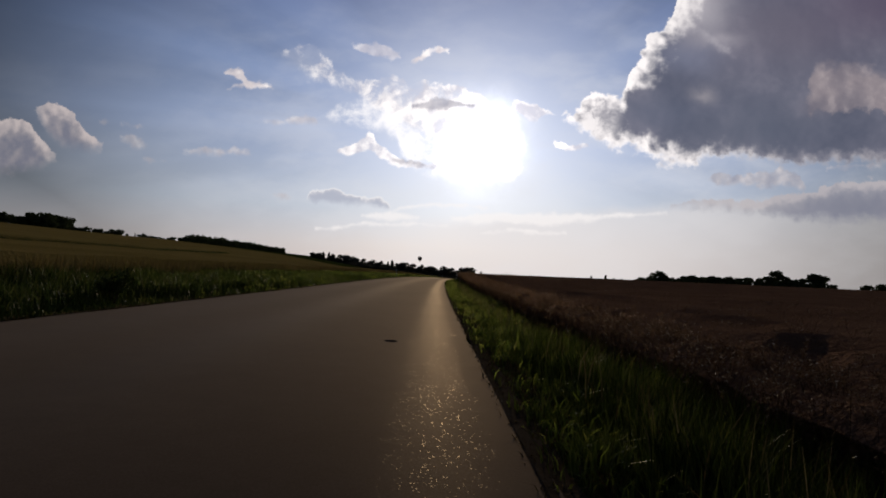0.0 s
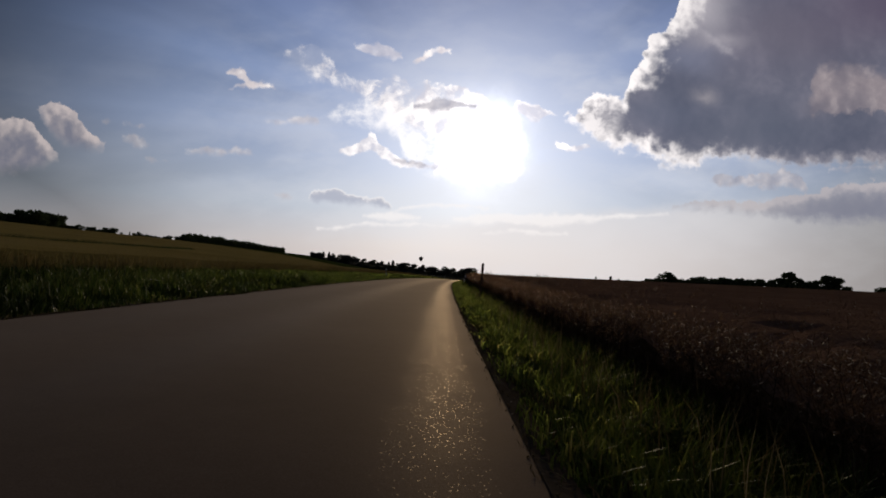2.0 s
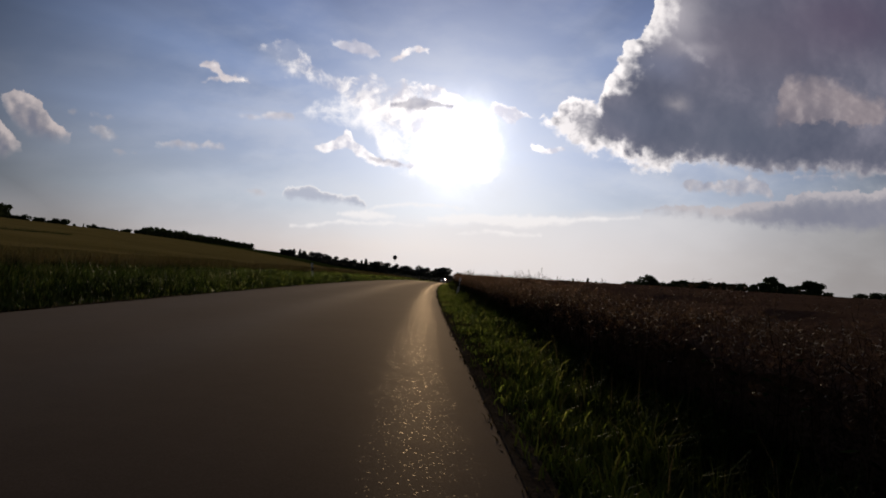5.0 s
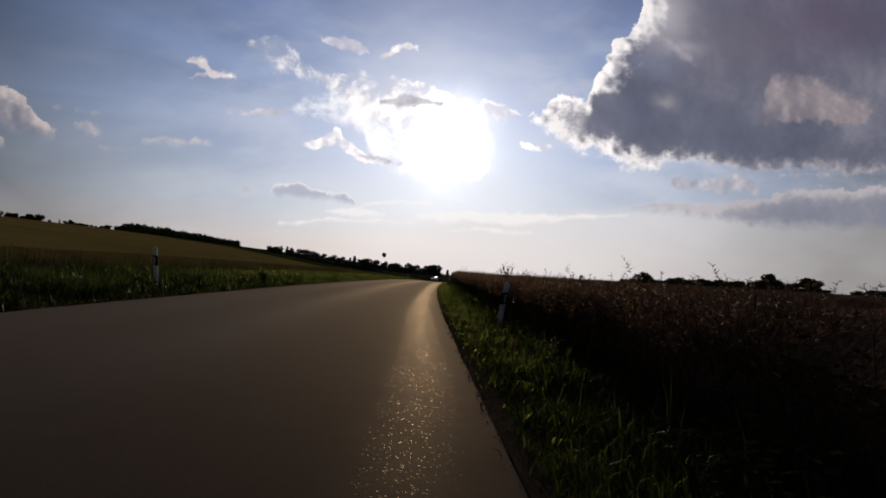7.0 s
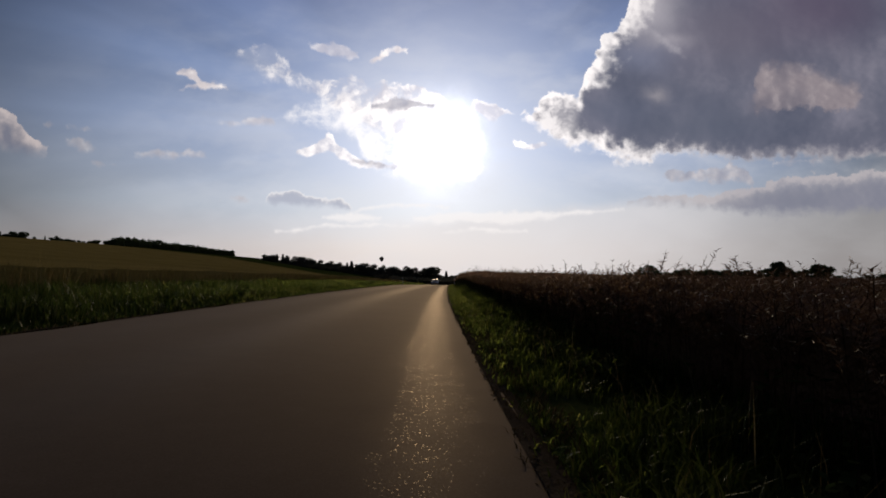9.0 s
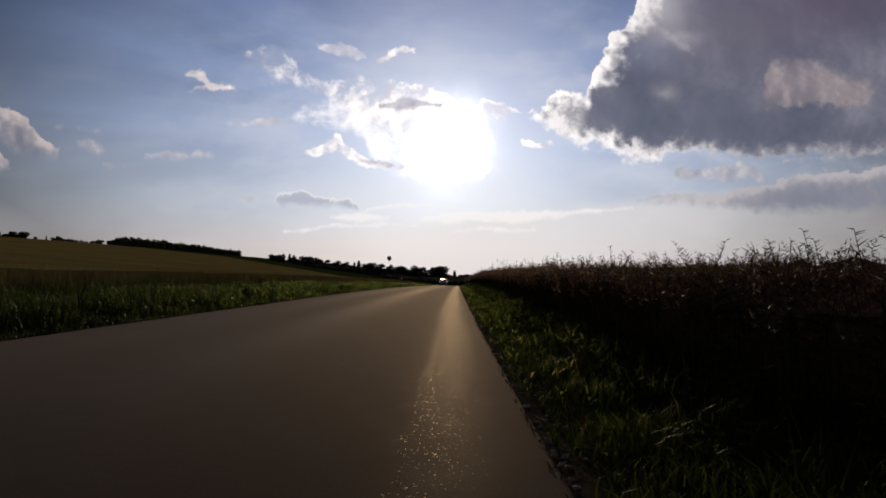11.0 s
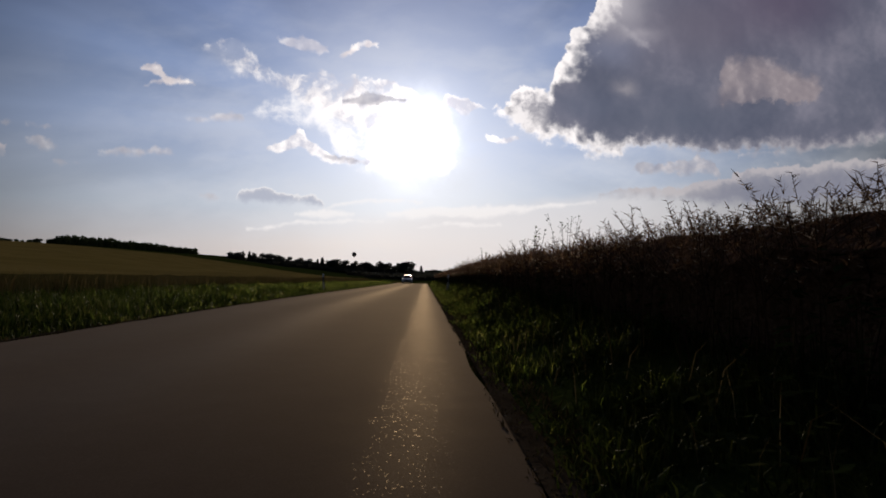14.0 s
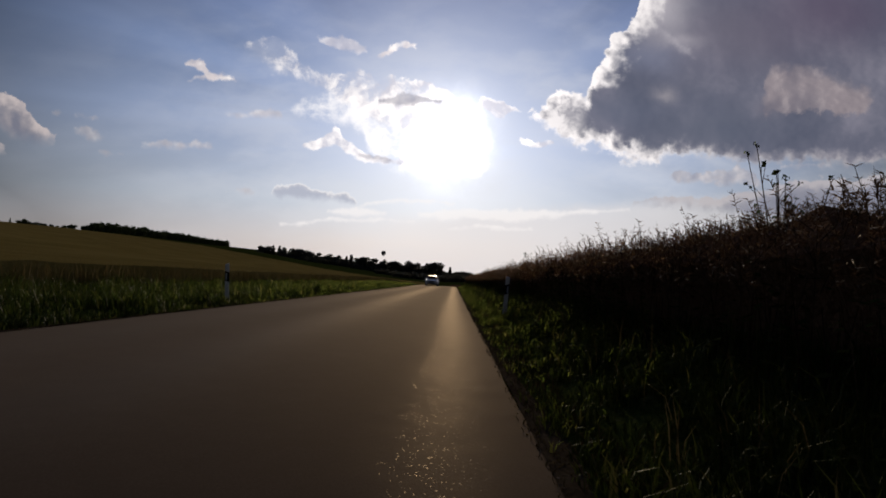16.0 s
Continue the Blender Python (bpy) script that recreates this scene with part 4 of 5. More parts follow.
def delineator_post(m, lean, side):
    """A white roadside marker post of one metre with a slanting black band and a reflector. side: +1 right, -1 left of the road."""
    root = new("delineator_post")
    w, d = 0.055, 0.035
    ring = [(-w + 0.012, -d), (w - 0.012, -d), (w, -d + 0.014), (w - 0.004, 0.0), (0.022, d + 0.02), (-0.022, d + 0.02), (-w + 0.004, 0.0), (-w, -d + 0.014)]
    slope = 0.36 * side

    def section(name, z0, z1, mat, grow=0.0, s0=slope, s1=slope, label=""):
        bm = bmesh.new()
        lo, hi = prism(bm, [(x * (1 + grow), y * (1 + grow)) for x, y in ring], 0, 0)
        for v in lo:
            v.co.z = z0 + s0 * v.co.x
        for v in hi:
            v.co.z = z1 + s1 * v.co.x
        bmesh.ops.bevel(bm, geom=[e for e in bm.edges if abs(e.verts[0].co.z - e.verts[1].co.z) > 0.1], offset=0.004, segments=1, affect="EDGES")
        return part(name, bm, mat, root, label)

    section("lower_shaft", -0.05, 0.54, WHITE, 0.0, 0, slope)
    band = section("black_band", 0.54, 0.79, BLACK, 0.01, slope, slope, "slanting black plastic band")
    cap = section("head", 0.79, 1.0, WHITE, 0.0, slope, -0.05 * side)
    for v in cap.data.vertices:                       # the head is cut down to front and sides
        if v.co.z > 0.9:
            v.co.z -= max(0.0, abs(v.co.x) - 0.03) * 1.1 + max(0.0, -v.co.y - 0.01) * 0.9
            v.co.x *= 0.96
    bm = bmesh.new()
    bmesh.ops.create_cube(bm, size=1, matrix=Matrix.Translation((0.012 * side, -d - 0.004, 0.665)) @ Matrix.Diagonal((0.042, 0.012, 0.17, 1)))
    bmesh.ops.bevel(bm, geom=bm.edges[:], offset=0.004, segments=1, affect="EDGES")
    part("reflector", bm, REFLECTOR, band, "upright pale grey reflector")
    root.matrix_basis = m @ pose(0, 0, 0, 0, lean, 0)
    return tagged(root, "white plastic delineator post with black band, leaning in grass", "marker post", "delineator posts along the road")


for y, u, lean, side in ((75.5, 1.60, 9, 1), (78.6, -6.62, -6, -1), (161.0, 1.36, 4, 1), (161.2, -5.78, -2, -1)):
    delineator_post(Matrix.Translation(place(y, u)) @ pose(0, 0, 0, 0, 0, 4 * side), lean, side)


def wooden_post(y, u, height, lean):
    root = new("wooden_post")
    bm = bmesh.new()
    rnd = random.Random(5)
    pts = [(rnd.uniform(-0.008, 0.008), rnd.uniform(-0.008, 0.008), z) for z in np.linspace(-0.1, height, 7)]
    tube(bm, pts, [0.062, 0.06, 0.058, 0.06, 0.056, 0.057, 0.054], 9)
    for v in bm.verts:
        if v.co.z > height - 0.05:
            v.co.z += 0.35 * v.co.x + rnd.uniform(-0.012, 0.012)
    part("post", bm, WOOD, root)
    bm = bmesh.new()
    tube(bm, [(0.02, -0.062, height - 0.35), (0.02, -0.085, height - 0.34), (0.03, -0.08, height - 0.30)], [0.005, 0.005, 0.004], 5)
    part("wire_staple", bm, BLACK, root, "rusty wire staple")
    root.matrix_basis = Matrix.Translation(place(y, u)) @ pose(0, 0, 0, 0, lean, 0)
    return tagged(root, "dark weathered wooden post standing at the crop's edge", "post")


wooden_post(42.2, 1.62, 1.66, 4)


# trees
def leafy(bm, centre, radius, count, size, rnd, squash=0.8):
    """Clumps of small leaf faces through a ball-shaped part of a crown."""
    for _ in range(count):
        d = Vector((rnd.gauss(0, 1), rnd.gauss(0, 1), rnd.gauss(0, 1))).normalized() * radius * rnd.uniform(0.45, 1.08)
        p = Vector(centre) + Vector((d.x, d.y, d.z * squash))
        a = Vector((rnd.gauss(0, 1), rnd.gauss(0, 1), rnd.gauss(0, 1))).normalized()
        b = a.orthogonal().normalized()
        c = a.cross(b)
        s = size * rnd.uniform(0.6, 1.4)
        v = [bm.verts.new(p + b * s * math.cos(t) * rnd.uniform(0.7, 1.2) + c * s * math.sin(t) * rnd.uniform(0.5, 1.0)) for t in (0, 1.4, 2.9, 4.4)]
        bm.faces.new(v)


def broad_tree(seed, height, spread_r, leaf=LEAF):
    rnd = random.Random(seed)
    root = new("broadleaf_tree")
    bm = bmesh.new()
    fork = height * 0.35
    tube(bm, [(0, 0, -0.6), (0.1, 0, fork * 0.5), (rnd.uniform(-0.3, 0.3), 0, fork), (0, 0, height * 0.75)], [height * 0.03, height * 0.022, height * 0.018, 0.05], 7)
    crown = bmesh.new()
    centres = [(0, 0, height * 0.8)]
    for i in range(11):
        a = i * 2.4 + rnd.uniform(-0.4, 0.4)
        r = spread_r * rnd.uniform(0.35, 0.75)
        z = height * rnd.uniform(0.18, 0.82)
        centres.append((r * math.cos(a), r * math.sin(a), z))
        tube(bm, [(0, 0, z * 0.65), (r * 0.5 * math.cos(a), r * 0.5 * math.sin(a), z * 0.85), centres[-1]], [height * 0.012, height * 0.007, 0.03], 5)
    part("trunk", bm, BARK, root)
    for c in centres:
        leafy(crown, c, spread_r * rnd.uniform(0.45, 0.62), 120, height * 0.055, rnd)
    part("crown", crown, leaf, root)
    return tagged(root, "dark broadleaf tree with a full uneven crown", "tree")


def fir_tree(seed, height, spread_r, leaf=LEAF):
    rnd = random.Random(seed)
    root = new("conifer_tree")
    bm = bmesh.new()
    tube(bm, [(0, 0, -0.6), (0, 0, height * 0.5), (0, 0, height * 0.97)], [height * 0.022, height * 0.014, 0.03], 6)
    part("trunk", bm, BARK, root)
    crown = bmesh.new()
    for i in range(16):
        z = height * (0.12 + 0.86 * i / 16)
        r = spread_r * (1 - i / 16.5) * rnd.uniform(0.85, 1.1)
        for j in range(9):
            a = j * 0.7 + rnd.uniform(-0.3, 0.3)
            leafy(crown, (r * 0.5 * math.cos(a), r * 0.5 * math.sin(a), z - r * 0.15), r * 0.5 + 0.25, 8, height * 0.045, rnd, 0.7)
    part("crown", crown, leaf, root)
    return tagged(root, "dark slender conifer tree standing among broadleaf trees", "tree")


BROAD = [broad_tree(s, 14, r) for s, r in ((1, 5.5), (2, 4.6), (3, 6.4), (4, 4.0), (5, 5.0))]
FIRS = [fir_tree(s, 14, r) for s, r in ((7, 3.2), (8, 2.5))]
used_protos = set()


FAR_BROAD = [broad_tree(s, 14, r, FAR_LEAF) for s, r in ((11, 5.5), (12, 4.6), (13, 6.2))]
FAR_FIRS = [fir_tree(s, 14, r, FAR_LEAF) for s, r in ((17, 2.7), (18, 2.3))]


def plant(kind, y, u, height, wide, rnd, group):
    """Sets a tree of the given height; the first use of a prototype moves it."""
    m = Matrix.Translation(place(y, u)) @ Matrix.Rotation(rnd.uniform(0, 6.28), 4, "Z") @ Matrix.Diagonal((height / 14 * wide, height / 14 * wide, height / 14, 1))
    if kind in used_protos:
        ob = copy_thing(kind, m)
        ob.matrix_basis = m
    else:
        used_protos.add(kind)
        kind.matrix_basis = m
        ob = kind
    return tagged(ob, group=group)


def bearing(x, y):
    """Sideways place, from the rider's line, of what lies at the slope x to the side of the start at distance y."""
    return x * y - float(rx(y))


rnd = random.Random(21)
# along the skyline on the hill: slope to the side, distance, height
x = -0.80
while x < -0.475:
    y = 432 / -x + rnd.uniform(-15, 15)
    h = rnd.uniform(6, 10) if x > -0.66 else rnd.uniform(8, 13)
    if -0.735 < x < -0.665:
        h = rnd.uniform(14, 19)
    plant(rnd.choice(BROAD) if rnd.random() < 0.85 else rnd.choice(FIRS), y, bearing(x, y), h, rnd.uniform(0.9, 1.5), rnd, "trees along the hilltop")
    x += rnd.uniform(0.004, 0.008) + (0.008 if rnd.random() < 0.12 else 0)
# beyond the fields on the low side
COPSE_NEAR = (
    (0.262, 900, 10, 0.5), (0.287, 900, 12, 0.5), (0.302, 900, 8, 0.6), (0.316, 900, 8, 0.6), (0.35, 640, 8, 1.4), (0.366, 640, 10, 1.2),
    (0.381, 620, 16, 1.2), (0.395, 620, 9, 1.3), (0.424, 600, 11, 1.3), (0.44, 600, 12, 1.4), (0.457, 600, 11, 1.4), (0.474, 590, 12, 1.3),
    (0.49, 590, 11, 1.4), (0.507, 590, 12, 1.4),
)
COPSE_FAR = (
    (0.524, 590, 11, 1.4), (0.541, 590, 12, 1.4), (0.558, 590, 12, 1.3), (0.575, 590, 15, 1.1), (0.591, 590, 22, 1.0), (0.607, 590, 15, 1.1),
    (0.622, 590, 12, 1.3), (0.636, 590, 14, 1.2), (0.654, 590, 20, 1.25), (0.668, 590, 17, 1.1), (0.69, 590, 8, 1.4), (0.75, 640, 10, 1.5),
    (0.775, 640, 12, 1.5), (0.8, 640, 12, 1.5),
)
for x, y, h, w in COPSE_NEAR + COPSE_FAR:
    plant(rnd.choice(BROAD), y, bearing(x, y), h * 0.98, w, rnd, "trees beyond the fields")
# round the village: slope to the side, height of the top over the datum, width, conifer or not
VILLAGE_HILLSIDE = (
    (-0.232, 47, 22, 0), (-0.221, 46, 26, 0), (-0.213, 48, 9, 1), (-0.203, 47, 9, 1), (-0.196, 44, 24, 0), (-0.183, 43, 30, 0),
    (-0.17, 42, 30, 0), (-0.156, 38, 28, 0), (-0.1409, 35, 26, 0), (-0.1246, 33, 29, 0), (-0.1104, 30, 27, 0), (-0.0979, 29, 8, 1),
    (-0.0907, 33, 11, 1), (-0.0727, 28, 33, 0),
)
VILLAGE_CENTRE = (
    (-0.0533, 26, 38, 0), (-0.0384, 24, 25, 0), (-0.0219, 21, 33, 0), (0.0006, 22, 38, 0), (0.0156, 19.5, 27, 0), (0.0278, 13, 23, 0),
    (0.0412, 21, 38, 0), (0.0504, 15, 25, 0), (0.067, 12, 9, 1), (0.0613, 0, 24, 0), (0.0763, 2, 30, 0), (0.0899, 3, 33, 0),
    (0.1007, -2, 24, 0),
)
VILLAGE_BACK = (
    (-0.163, 36, 26, 0), (-0.132, 28, 26, 0), (-0.1, 24, 30, 0), (-0.085, 23, 28, 0), (-0.063, 22, 26, 0), (-0.045, 20, 26, 0),
    (-0.03, 17, 28, 0), (-0.01, 17, 28, 0), (0.01, 16, 26, 0), (0.0345, 14, 26, 0), (0.056, 6, 26, 0), (0.07, 1, 26, 0),
)
for x, top, wide, fir in VILLAGE_HILLSIDE + VILLAGE_CENTRE + VILLAGE_BACK:
    y = 1500 + rnd.uniform(-15, 15)
    u = bearing(x, y)
    h = top - float(ground_z(y, u))
    fill = (x, top, wide, fir) in VILLAGE_BACK
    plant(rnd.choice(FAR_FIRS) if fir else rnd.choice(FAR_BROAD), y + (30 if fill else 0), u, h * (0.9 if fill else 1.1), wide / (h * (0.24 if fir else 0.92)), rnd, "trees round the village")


def far_wood():
    bm = bmesh.new()
    r = random.Random(3)
    x = -0.458
    while x < -0.281:
        for row in (0, 1, 2):
            y = 432 / -x * 0.97 + row * 14
            u = bearing(x, y) - row * 4
            base = place(y, u)
            h = float(np.interp(x, (-0.458, -0.44, -0.40, -0.33, -0.281), (11, 16, 17, 16, 11))) * (1 + 0.12 * math.sin(x * 400 + row)) * r.uniform(0.8, 1.12)
            tube(bm, [base + Vector((0, 0, -1)), base + Vector((0, 0, h * 0.5))], [0.3, 0.2], 4)
            for q in range(4):
                leafy(bm, base + Vector((r.uniform(-2, 2), r.uniform(-2, 2), h * (0.1 + 0.21 * q))), min(4.2, h * 0.3), 48, 1.5, r, 0.9)
        x += 0.0045
    return tagged(part("wood", bm, LEAF), "dense dark wood on the hilltop", "wood", kind="stuff")


far_wood()


def hedge(name, x0, x1, y, h, seed, label, leaf=FAR_LEAF):
    bm = bmesh.new()
    r = random.Random(seed)
    for x in np.arange(x0, x1, 5.0 / y):
        base = place(y, bearing(x, y))
        hh = h * r.uniform(0.7, 1.25)
        for q in range(3):
            leafy(bm, base + Vector((r.uniform(-2, 2), r.uniform(-2, 2), hh * (0.1 + 0.3 * q))), 3.6, 40, 1.5, r, 0.9)
    return tagged(part(name, bm, leaf), label, "hedge", kind="stuff")


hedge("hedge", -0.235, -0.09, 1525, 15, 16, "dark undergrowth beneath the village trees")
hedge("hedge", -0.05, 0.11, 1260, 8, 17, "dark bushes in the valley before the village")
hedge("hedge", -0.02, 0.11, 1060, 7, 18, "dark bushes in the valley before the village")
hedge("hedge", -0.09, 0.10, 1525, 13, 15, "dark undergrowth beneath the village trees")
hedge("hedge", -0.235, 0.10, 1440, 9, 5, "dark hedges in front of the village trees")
hedge("hedge", 0.405, 0.68, 583, 7, 6, "dark bushes under the trees beyond the fields", LEAF)
hedge("hedge", 0.34, 0.40, 615, 4, 8, "dark bushes under the trees beyond the fields", LEAF)


def church(x, y):
    root = new("church_tower")
    base = place(y, bearing(x, y))
    plaster = material("pale_plaster", ((0.3, (0.4, 0.38, 0.34)), (0.7, (0.55, 0.53, 0.48))), scale=0.4, fine=6)
    slate = material("dark_slate", ((0.3, (0.03, 0.032, 0.036)), (0.7, (0.07, 0.07, 0.078))), scale=0.8, fine=8)
    bm = bmesh.new()
    prism(bm, [(-2.6, -2.6), (2.6, -2.6), (2.6, 2.6), (-2.6, 2.6)], -1, 16)
    part("tower", bm, plaster, root)
    bm = bmesh.new()
    bmesh.ops.create_cone(bm, segments=8, radius1=3.4, radius2=0.08, depth=13, matrix=Matrix.Translation((0, 0, 22.5)))
    spire = part("spire", bm, slate, root, "steep slate spire")
    bm = bmesh.new()
    tube(bm, [(0, 0, 29), (0, 0, 31)], [0.12, 0.08], 6)
    part("finial", bm, BLACK, spire)
    for i, z in enumerate((8, 13)):
        bm = bmesh.new()
        bmesh.ops.create_cube(bm, size=1, matrix=Matrix.Translation((0, -2.62, z)) @ Matrix.Diagonal((1.1, 0.2, 2.2, 1)))
        part("louvred_opening", bm, BLACK, root)
    root.matrix_basis = Matrix.Translation(base)
    return tagged(root, "village church tower with a steep slate spire", "church tower")


church(-0.0167, 1520)


def balloon(x, up, y):
    """A hot-air balloon beyond the village."""
    root = new("hot_air_balloon")
    fabrics = [material("balloon_fabric_dark", ((0.3, (0.10, 0.09, 0.09)), (0.7, (0.16, 0.15, 0.15))), scale=0.2, fine=2, bump=0.1, thin=0.55),
               material("balloon_fabric_light", ((0.3, (0.24, 0.22, 0.21)), (0.7, (0.34, 0.32, 0.31))), scale=0.2, fine=2, bump=0.1, thin=0.55)]
    R, gores = 10.0, 16
    prof = [(0.0, 25.0), (3.0, 24.6), (6.2, 23.0), (8.8, 20.3), (9.9, 17.2), (9.9, 14.5), (9.0, 11.5), (7.2, 8.5), (5.0, 5.8), (3.0, 3.6), (2.0, 2.6)]
    for g in range(gores):
        bm = bmesh.new()
        rows = []
        for r, z in prof:
            row = []
            for q in range(4):
                a = 2 * math.pi * (g + q / 3) / gores
                rr = r * (1 + 0.035 * math.sin(math.pi * q / 3))
                row.append(bm.verts.new((rr * math.cos(a), rr * math.sin(a), z)))
            rows.append(row)
        for a, b in zip(rows, rows[1:]):
            for q in range(3):
                bm.faces.new((a[q], a[q + 1], b[q + 1], b[q]))
        part("gore", bm, fabrics[g % 2], root, smooth=True)
    bm = bmesh.new()
    bmesh.ops.create_cube(bm, size=1, matrix=Matrix.Translation((0, 0, -1.6)) @ Matrix.Diagonal((1.5, 1.2, 1.1, 1)))
    bmesh.ops.bevel(bm, geom=bm.edges[:], offset=0.12, segments=2, affect="EDGES")
    part("basket", bm, BARK, root, "brown wicker basket")
    for a in range(4):
        sx, sy = (1, 1, -1, -1)[a], (1, -1, -1, 1)[a]
        bm = bmesh.new()
        tube(bm, [(0.7 * sx, 0.55 * sy, -1.1), (1.4 * sx, 1.4 * sy, 2.7)], [0.05, 0.05], 4)
        part("rope", bm, BLACK, root)
    root.matrix_basis = Matrix.Translation((x * y, y, up * y)) @ Matrix.Scale(0.74, 4)
    return tagged(root, "dark hot-air balloon hanging low over the village", "balloon")


balloon(-0.042, 0.0225, 2000)


# weeds that stand over the crop, and small bushes on the verges
def tall_weed(y, u, height, seed, leafiness):
    rnd = random.Random(seed)
    root = new("tall_weed")
    for i in range(7):
        stems, heads = bmesh.new(), bmesh.new()
        a = rnd.uniform(0, 6.28)
        out = rnd.uniform(0.06, 0.34) * height / 1.7
        h = height * rnd.uniform(0.78, 1.0)
        p0 = Vector((rnd.uniform(-0.05, 0.05), rnd.uniform(-0.05, 0.05), -0.05))
        p1 = Vector((out * 0.4 * math.cos(a), out * 0.4 * math.sin(a), h * 0.5))
        p2 = Vector((out * math.cos(a), out * math.sin(a), h))
        tube(stems, [p0, p1, p2], [0.009, 0.006, 0.003], 5)
        for j in range(5):
            t = rnd.uniform(0.1, 0.9)
            s = p1.lerp(p2, t)
            b = rnd.uniform(0, 6.28)
            tip = s + Vector((0.10 * math.cos(b), 0.10 * math.sin(b), rnd.uniform(0.06, 0.16)))
            tube(stems, [s, tip], [0.003, 0.002], 4)
            leafy(heads, tip, 0.022, 5, 0.014, rnd)
            leafy(heads, s, 0.05, leafiness, 0.022, rnd)
        leafy(heads, p2, 0.028, 8, 0.015, rnd)
        for j in range(leafiness * 3):
            leafy(heads, p0.lerp(p1, rnd.uniform(0.3, 1)), 0.10, 3, 0.035, rnd)
        stem = part("stem", stems, WOOD, root)
        part("foliage", heads, WEED, stem, "small dark leaves and seed heads")
    root.matrix_basis = Matrix.Translation(place(y, u))
    return tagged(root, "tall branching weed standing above the rape crop", "weed", "weeds over the crop")


for y, u, h, s, l in ((81.9, 2.66, 1.66, 1, 10), (141.4, 3.45, 2.15, 3, 1), (141.3, 2.62, 1.80, 6, 1), (150.6, 2.55, 1.72, 4, 0), (168, 2.9, 1.75, 5, 2), (176, 2.9, 1.75, 7, 2)):
    tall_weed(y, u, h, s, l)


def verge_bush(y, u, size, seed):
    rnd = random.Random(seed)
    root = new("verge_bush")
    for i in range(9):
        stems, leaves = bmesh.new(), bmesh.new()
        a, out = rnd.uniform(0, 6.28), rnd.uniform(0.1, 0.5) * size
        tip = Vector((out * math.cos(a), out * math.sin(a), size * rnd.uniform(0.5, 0.95)))
        tube(stems, [(0, 0, -0.03), tip * 0.5 + Vector((0, 0, 0.05)), tip], [0.008, 0.006, 0.003], 4)
        leafy(leaves, tip, size * 0.24, 34, size * 0.05, rnd)
        leafy(leaves, tip * 0.6, size * 0.22, 22, size * 0.05, rnd)
        stem = part("stem", stems, BARK, root)
        part("foliage", leaves, WEED, stem)
    root.matrix_basis = Matrix.Translation(place(y, u))
    return tagged(root, "low dark leafy weed clump on the grass verge", "bush", "weed clumps on the verge")


for i, (y, u, s) in enumerate(((10.2, -5.75, 0.62), (10.9, -6.3, 0.45), (17.5, -5.9, 0.32), (42, -5.8, 0.42), (58, -5.9, 0.35), (80, -6.1, 0.34), (84.5, -5.75, 0.5), (85.4, -6.0, 0.4),
                               (100, -5.9, 0.42), (118, -6.2, 0.35), (131, -6.0, 0.4), (171, -5.9, 0.4), (22, 1.5, 0.3), (57, 1.6, 0.3))):
    verge_bush(y, u, s, 40 + i)


def gravel():
    """Loose chips on and beside the broken edge of the asphalt."""
    r = random.Random(9)
    bm = bmesh.new()
    for i in range(1500):
        y = r.uniform(0, 200) if i % 3 else r.uniform(102, 126)
        u = EDGE_R + abs(r.gauss(0.0, 0.14)) - 0.02
        s = r.uniform(0.005, 0.016) * (2.6 if 102 < y < 126 else 1)
        c = place(y, u, s * 0.3 + (0.02 if u < EDGE_R else 0))
        q = Euler((r.gauss(0, 0.25), r.gauss(0, 0.25), r.uniform(0, 6))).to_matrix()
        v = [bm.verts.new(c + q @ Vector((a * s * r.uniform(0.6, 1.2), b * s * r.uniform(0.6, 1.2), d * s * 0.35)))
             for a, b, d in ((1, 0, 0), (-1, 0, 0), (0, 1, 0), (0, -1, 0), (0, 0, 1), (0, 0, -1))]
        for a, b, d in ((0, 2, 4), (2, 1, 4), (1, 3, 4), (3, 0, 4), (2, 0, 5), (1, 2, 5), (3, 1, 5), (0, 3, 5)):
            bm.faces.new((v[a], v[b], v[d]))
    return tagged(part("loose_stones", bm, STONE), "loose pale stone chips along the broken asphalt edge", "stones", kind="stuff")


gravel()


# ---------------------------------------------------------------- the car on the road ahead
PAINT = material("silver_car_paint", ((0.3, (0.38, 0.38, 0.39)), (0.7, (0.5, 0.5, 0.51))), scale=2, fine=400, bump=0, rough=0.45, metal=0.5, spec=0.4, coat=0.08)
GLASS = material("dark_car_glass", ((0.3, (0.012, 0.014, 0.016)), (0.7, (0.02, 0.022, 0.025))), scale=2, fine=30, bump=0, rough=0.08, spec=0.6)
RUBBER = material("tyre_rubber", ((0.3, (0.015, 0.015, 0.015)), (0.7, (0.03, 0.03, 0.03))), scale=10, fine=80, bump=0.2, bump_size=0.003)
RIM = material("alloy_rim", ((0.3, (0.4, 0.4, 0.4)), (0.7, (0.55, 0.55, 0.55))), scale=8, fine=90, bump=0, rough=0.35, metal=0.9, spec=0.5)
LENS = material("headlight_lens", ((0.3, (0.6, 0.6, 0.6)), (0.7, (0.75, 0.75, 0.75))), scale=8, fine=40, bump=0, rough=0.08, spec=0.7)


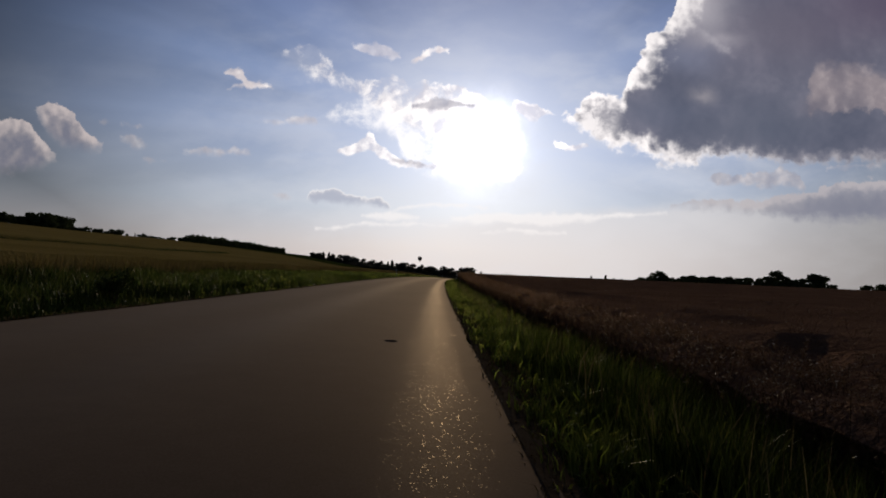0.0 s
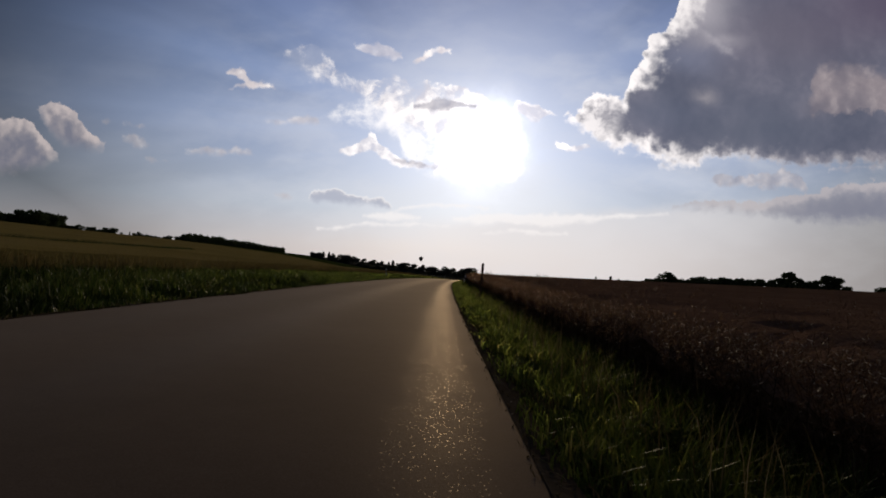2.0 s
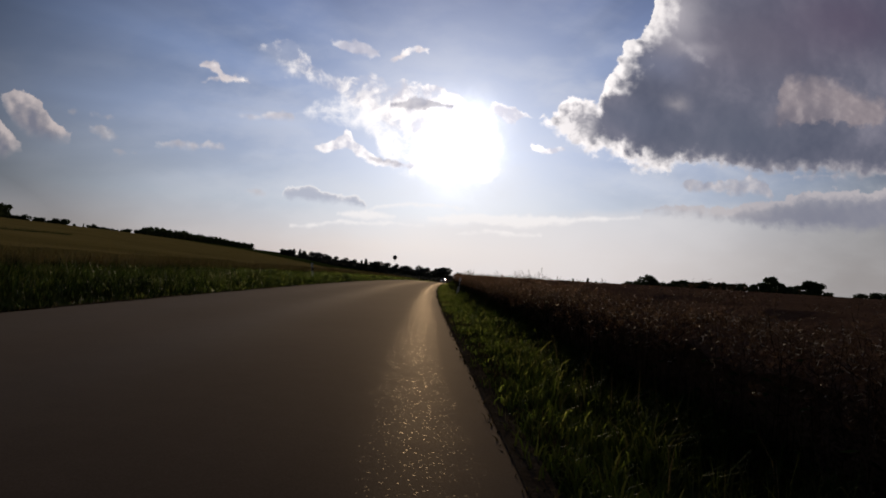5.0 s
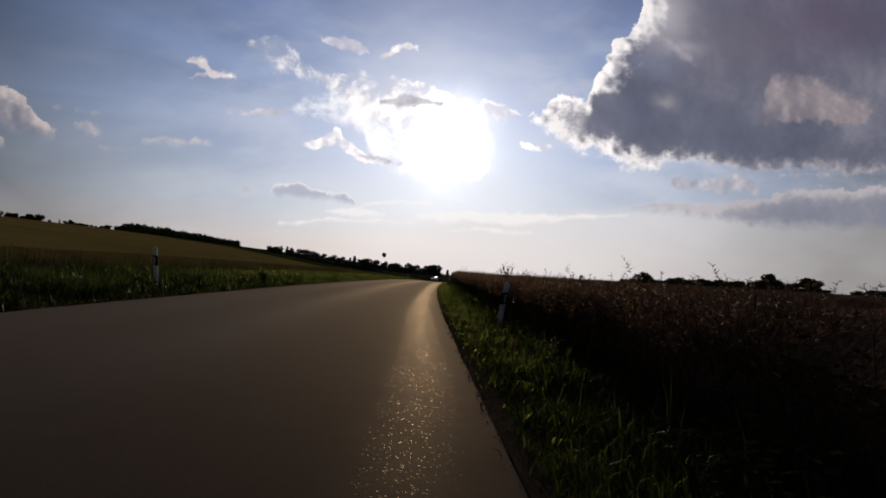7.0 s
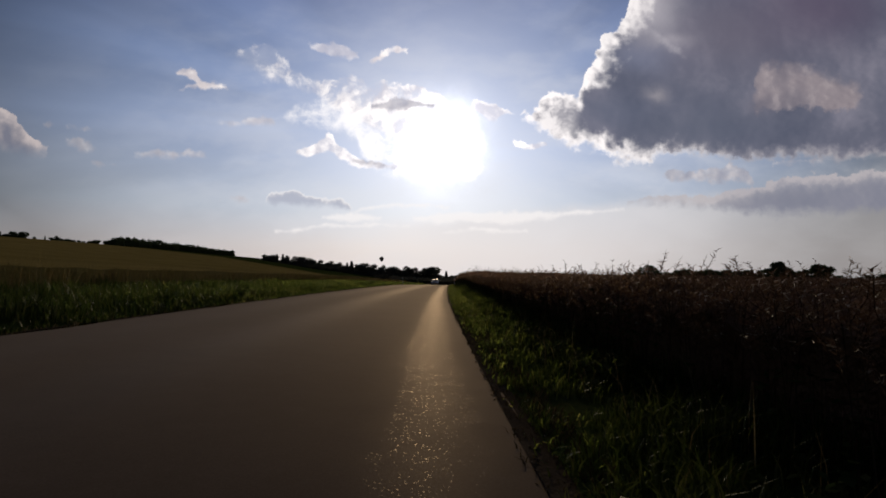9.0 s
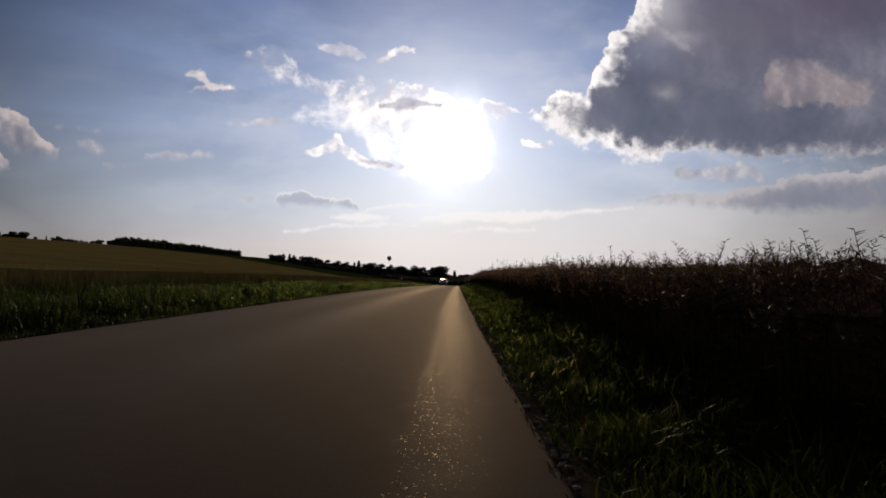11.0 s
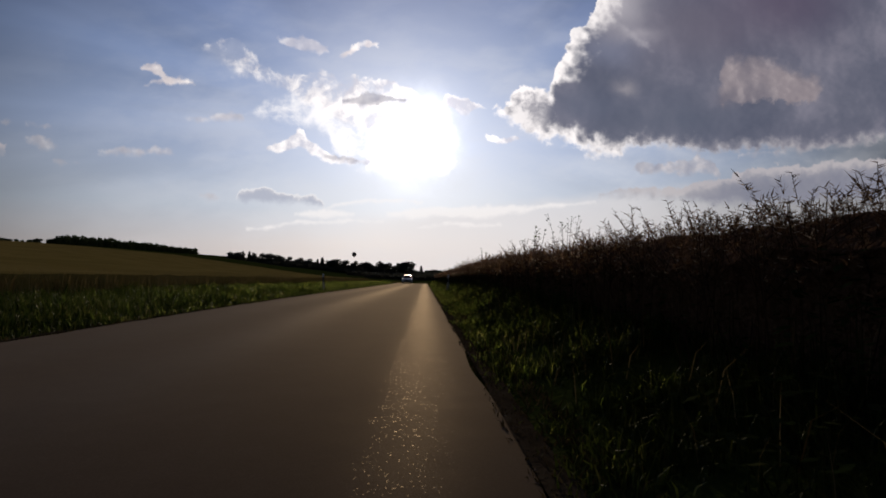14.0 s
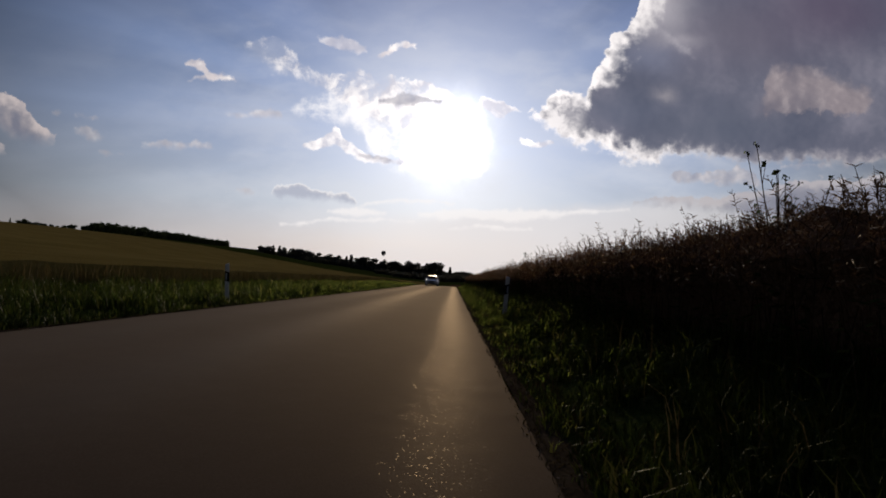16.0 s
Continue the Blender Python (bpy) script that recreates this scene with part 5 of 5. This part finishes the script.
def loft(bm, sections):
    """A skin through cross-sections of equal length."""
    rows = [[bm.verts.new(p) for p in sec] for sec in sections]
    k = len(rows[0])
    for a, b in zip(rows, rows[1:]):
        for j in range(k):
            bm.faces.new((a[j], a[(j + 1) % k], b[(j + 1) % k], b[j]))
    bm.faces.new(rows[0][::-1]), bm.faces.new(rows[-1])


def slab(size, at, bevel, turn=(0, 0, 0)):
    bm = bmesh.new()
    bmesh.ops.create_cube(bm, size=1, matrix=pose(*at, *turn) @ Matrix.Diagonal((*size, 1)))
    bmesh.ops.bevel(bm, geom=bm.edges[:], offset=bevel, segments=2, affect="EDGES")
    return bm


def car(y, u):
    """A silver hatchback, its front towards -y."""
    root = new("car")
    bm = bmesh.new()

    def ring(yy, w, z0, z1, tuck=0.06):
        return [(-w + tuck, yy, z0), (w - tuck, yy, z0), (w, yy, z0 + 0.12), (w, yy, z1 - 0.14), (w - 0.09, yy, z1), (-w + 0.09, yy, z1), (-w, yy, z1 - 0.14), (-w, yy, z0 + 0.12)]

    loft(bm, [ring(-2.1, 0.74, 0.26, 0.66), ring(-1.95, 0.84, 0.2, 0.74), ring(-1.3, 0.89, 0.18, 0.88), ring(-0.85, 0.9, 0.18, 0.95), ring(0.6, 0.9, 0.18, 0.97), ring(1.7, 0.88, 0.2, 0.95), ring(2.0, 0.82, 0.26, 0.86)])
    part("body", bm, PAINT, root, smooth=False)
    bm = bmesh.new()

    def cabin(yy, w, z):
        return [(-w, yy, 0.9), (w, yy, 0.9), (w - 0.02, yy, (z + 0.9) / 2), (w - 0.12, yy, z), (-w + 0.12, yy, z), (-w + 0.02, yy, (z + 0.9) / 2)]

    loft(bm, [cabin(-0.95, 0.76, 0.95), cabin(-0.25, 0.74, 1.4), cabin(0.3, 0.74, 1.47), cabin(1.2, 0.73, 1.43), cabin(1.75, 0.74, 1.0)])
    part("cabin", bm, PAINT, root)
    part("windscreen", slab((1.24, 0.03, 0.74), (0, -0.64, 1.19), 0.01, (-57, 0, 0)), GLASS, root, "dark raked windscreen")
    part("rear_window", slab((1.16, 0.03, 0.5), (0, 1.56, 1.22), 0.01, (52, 0, 0)), GLASS, root)
    for sx in (-1, 1):
        part("side_window", slab((0.03, 1.5, 0.34), (0.725 * sx, 0.4, 1.18), 0.01, (0, -8 * sx, 0)), GLASS, root)
        part("headlight", slab((0.36, 0.16, 0.16), (0.6 * sx, -1.98, 0.66), 0.05, (0, 0, 14 * sx)), LENS, root, "clear headlight")
        mirror = part("wing_mirror", slab((0.2, 0.12, 0.14), (0.98 * sx, -0.62, 1.02), 0.04), PAINT, root)
        part("mirror_glass", slab((0.15, 0.01, 0.1), (0.98 * sx, -0.555, 1.02), 0.003), LENS, mirror)
        for yy in (-1.32, 1.28):
            bm = bmesh.new()
            bmesh.ops.create_cone(bm, cap_ends=True, segments=24, radius1=0.31, radius2=0.31, depth=0.2, matrix=Matrix.Translation((0.8 * sx, yy, 0.31)) @ Matrix.Rotation(math.pi / 2, 4, "Y"))
            bmesh.ops.bevel(bm, geom=[e for e in bm.edges if e.calc_face_angle(0) > 1], offset=0.03, segments=2, affect="EDGES")
            wheel = part("wheel", bm, RUBBER, root)
            bm = bmesh.new()
            bmesh.ops.create_cone(bm, cap_ends=True, segments=16, radius1=0.2, radius2=0.18, depth=0.04, matrix=Matrix.Translation((0.905 * sx, yy, 0.31)) @ Matrix.Rotation(math.pi / 2 * sx, 4, "Y"))
            part("rim", bm, RIM, wheel)
    part("grille", slab((0.8, 0.06, 0.13), (0, -2.1, 0.58), 0.02), BLACK, root, "black front grille")
    part("air_intake", slab((1.2, 0.06, 0.14), (0, -2.08, 0.34), 0.02), BLACK, root)
    plate = part("number_plate", slab((0.52, 0.02, 0.11), (0, -2.125, 0.46), 0.004), WHITE, root, "white number plate with a dark bar")
    part("bar", slab((0.36, 0.006, 0.05), (0, -2.139, 0.46), 0.001), BLACK, plate)
    grade = math.degrees(math.atan2(float(rz(y + 2) - rz(y - 2)), 4))
    root.matrix_basis = Matrix.Translation((float(rx(y)) + u, y, float(rz(y)) - FALL * u + 0.01)) @ pose(0, 0, 0, grade, math.degrees(FALL), -5.2)
    return tagged(root, "silver hatchback car with dark glass standing on the asphalt road", "car")


car(228, -3.1)


def valve_cover(y, u):
    """A small round iron cover let into the asphalt."""
    iron = material("cast_iron", ((0.3, (0.05, 0.042, 0.035)), (0.7, (0.12, 0.10, 0.085))), scale=12, fine=90, bump=0.6, bump_size=0.004, rough=0.6)
    root = new("valve_cover")
    for name, r0, r1, z in (("collar", 0.084, 0.068, 0.008), ("lid", 0.063, 0.0, 0.004)):
        bm = bmesh.new()
        prev = None
        outer = [bm.verts.new((r0 * math.cos(a), r0 * math.sin(a), z)) for a in np.linspace(0, 2 * math.pi, 24, False)]
        foot = [bm.verts.new((r0 * 1.06 * math.cos(a), r0 * 1.06 * math.sin(a), -0.03)) for a in np.linspace(0, 2 * math.pi, 24, False)]
        for j in range(24):
            bm.faces.new((foot[j], foot[(j + 1) % 24], outer[(j + 1) % 24], outer[j]))
        if r1:
            inner = [bm.verts.new((r1 * math.cos(a), r1 * math.sin(a), z)) for a in np.linspace(0, 2 * math.pi, 24, False)]
            down = [bm.verts.new((r1 * math.cos(a), r1 * math.sin(a), -0.03)) for a in np.linspace(0, 2 * math.pi, 24, False)]
            for j in range(24):
                bm.faces.new((outer[j], outer[(j + 1) % 24], inner[(j + 1) % 24], inner[j]))
                bm.faces.new((inner[j], inner[(j + 1) % 24], down[(j + 1) % 24], down[j]))
        else:
            bm.faces.new(outer)
        part(name, bm, iron, root)
    root.matrix_basis = Matrix.Translation((float(rx(y)) + u, y, float(rz(y)) - FALL * u)) @ pose(0, 0, 0, 0, math.degrees(FALL), 0)
    return tagged(root, "small round cast-iron valve cover let into the asphalt", "manhole cover")


valve_cover(7.6, -0.55)
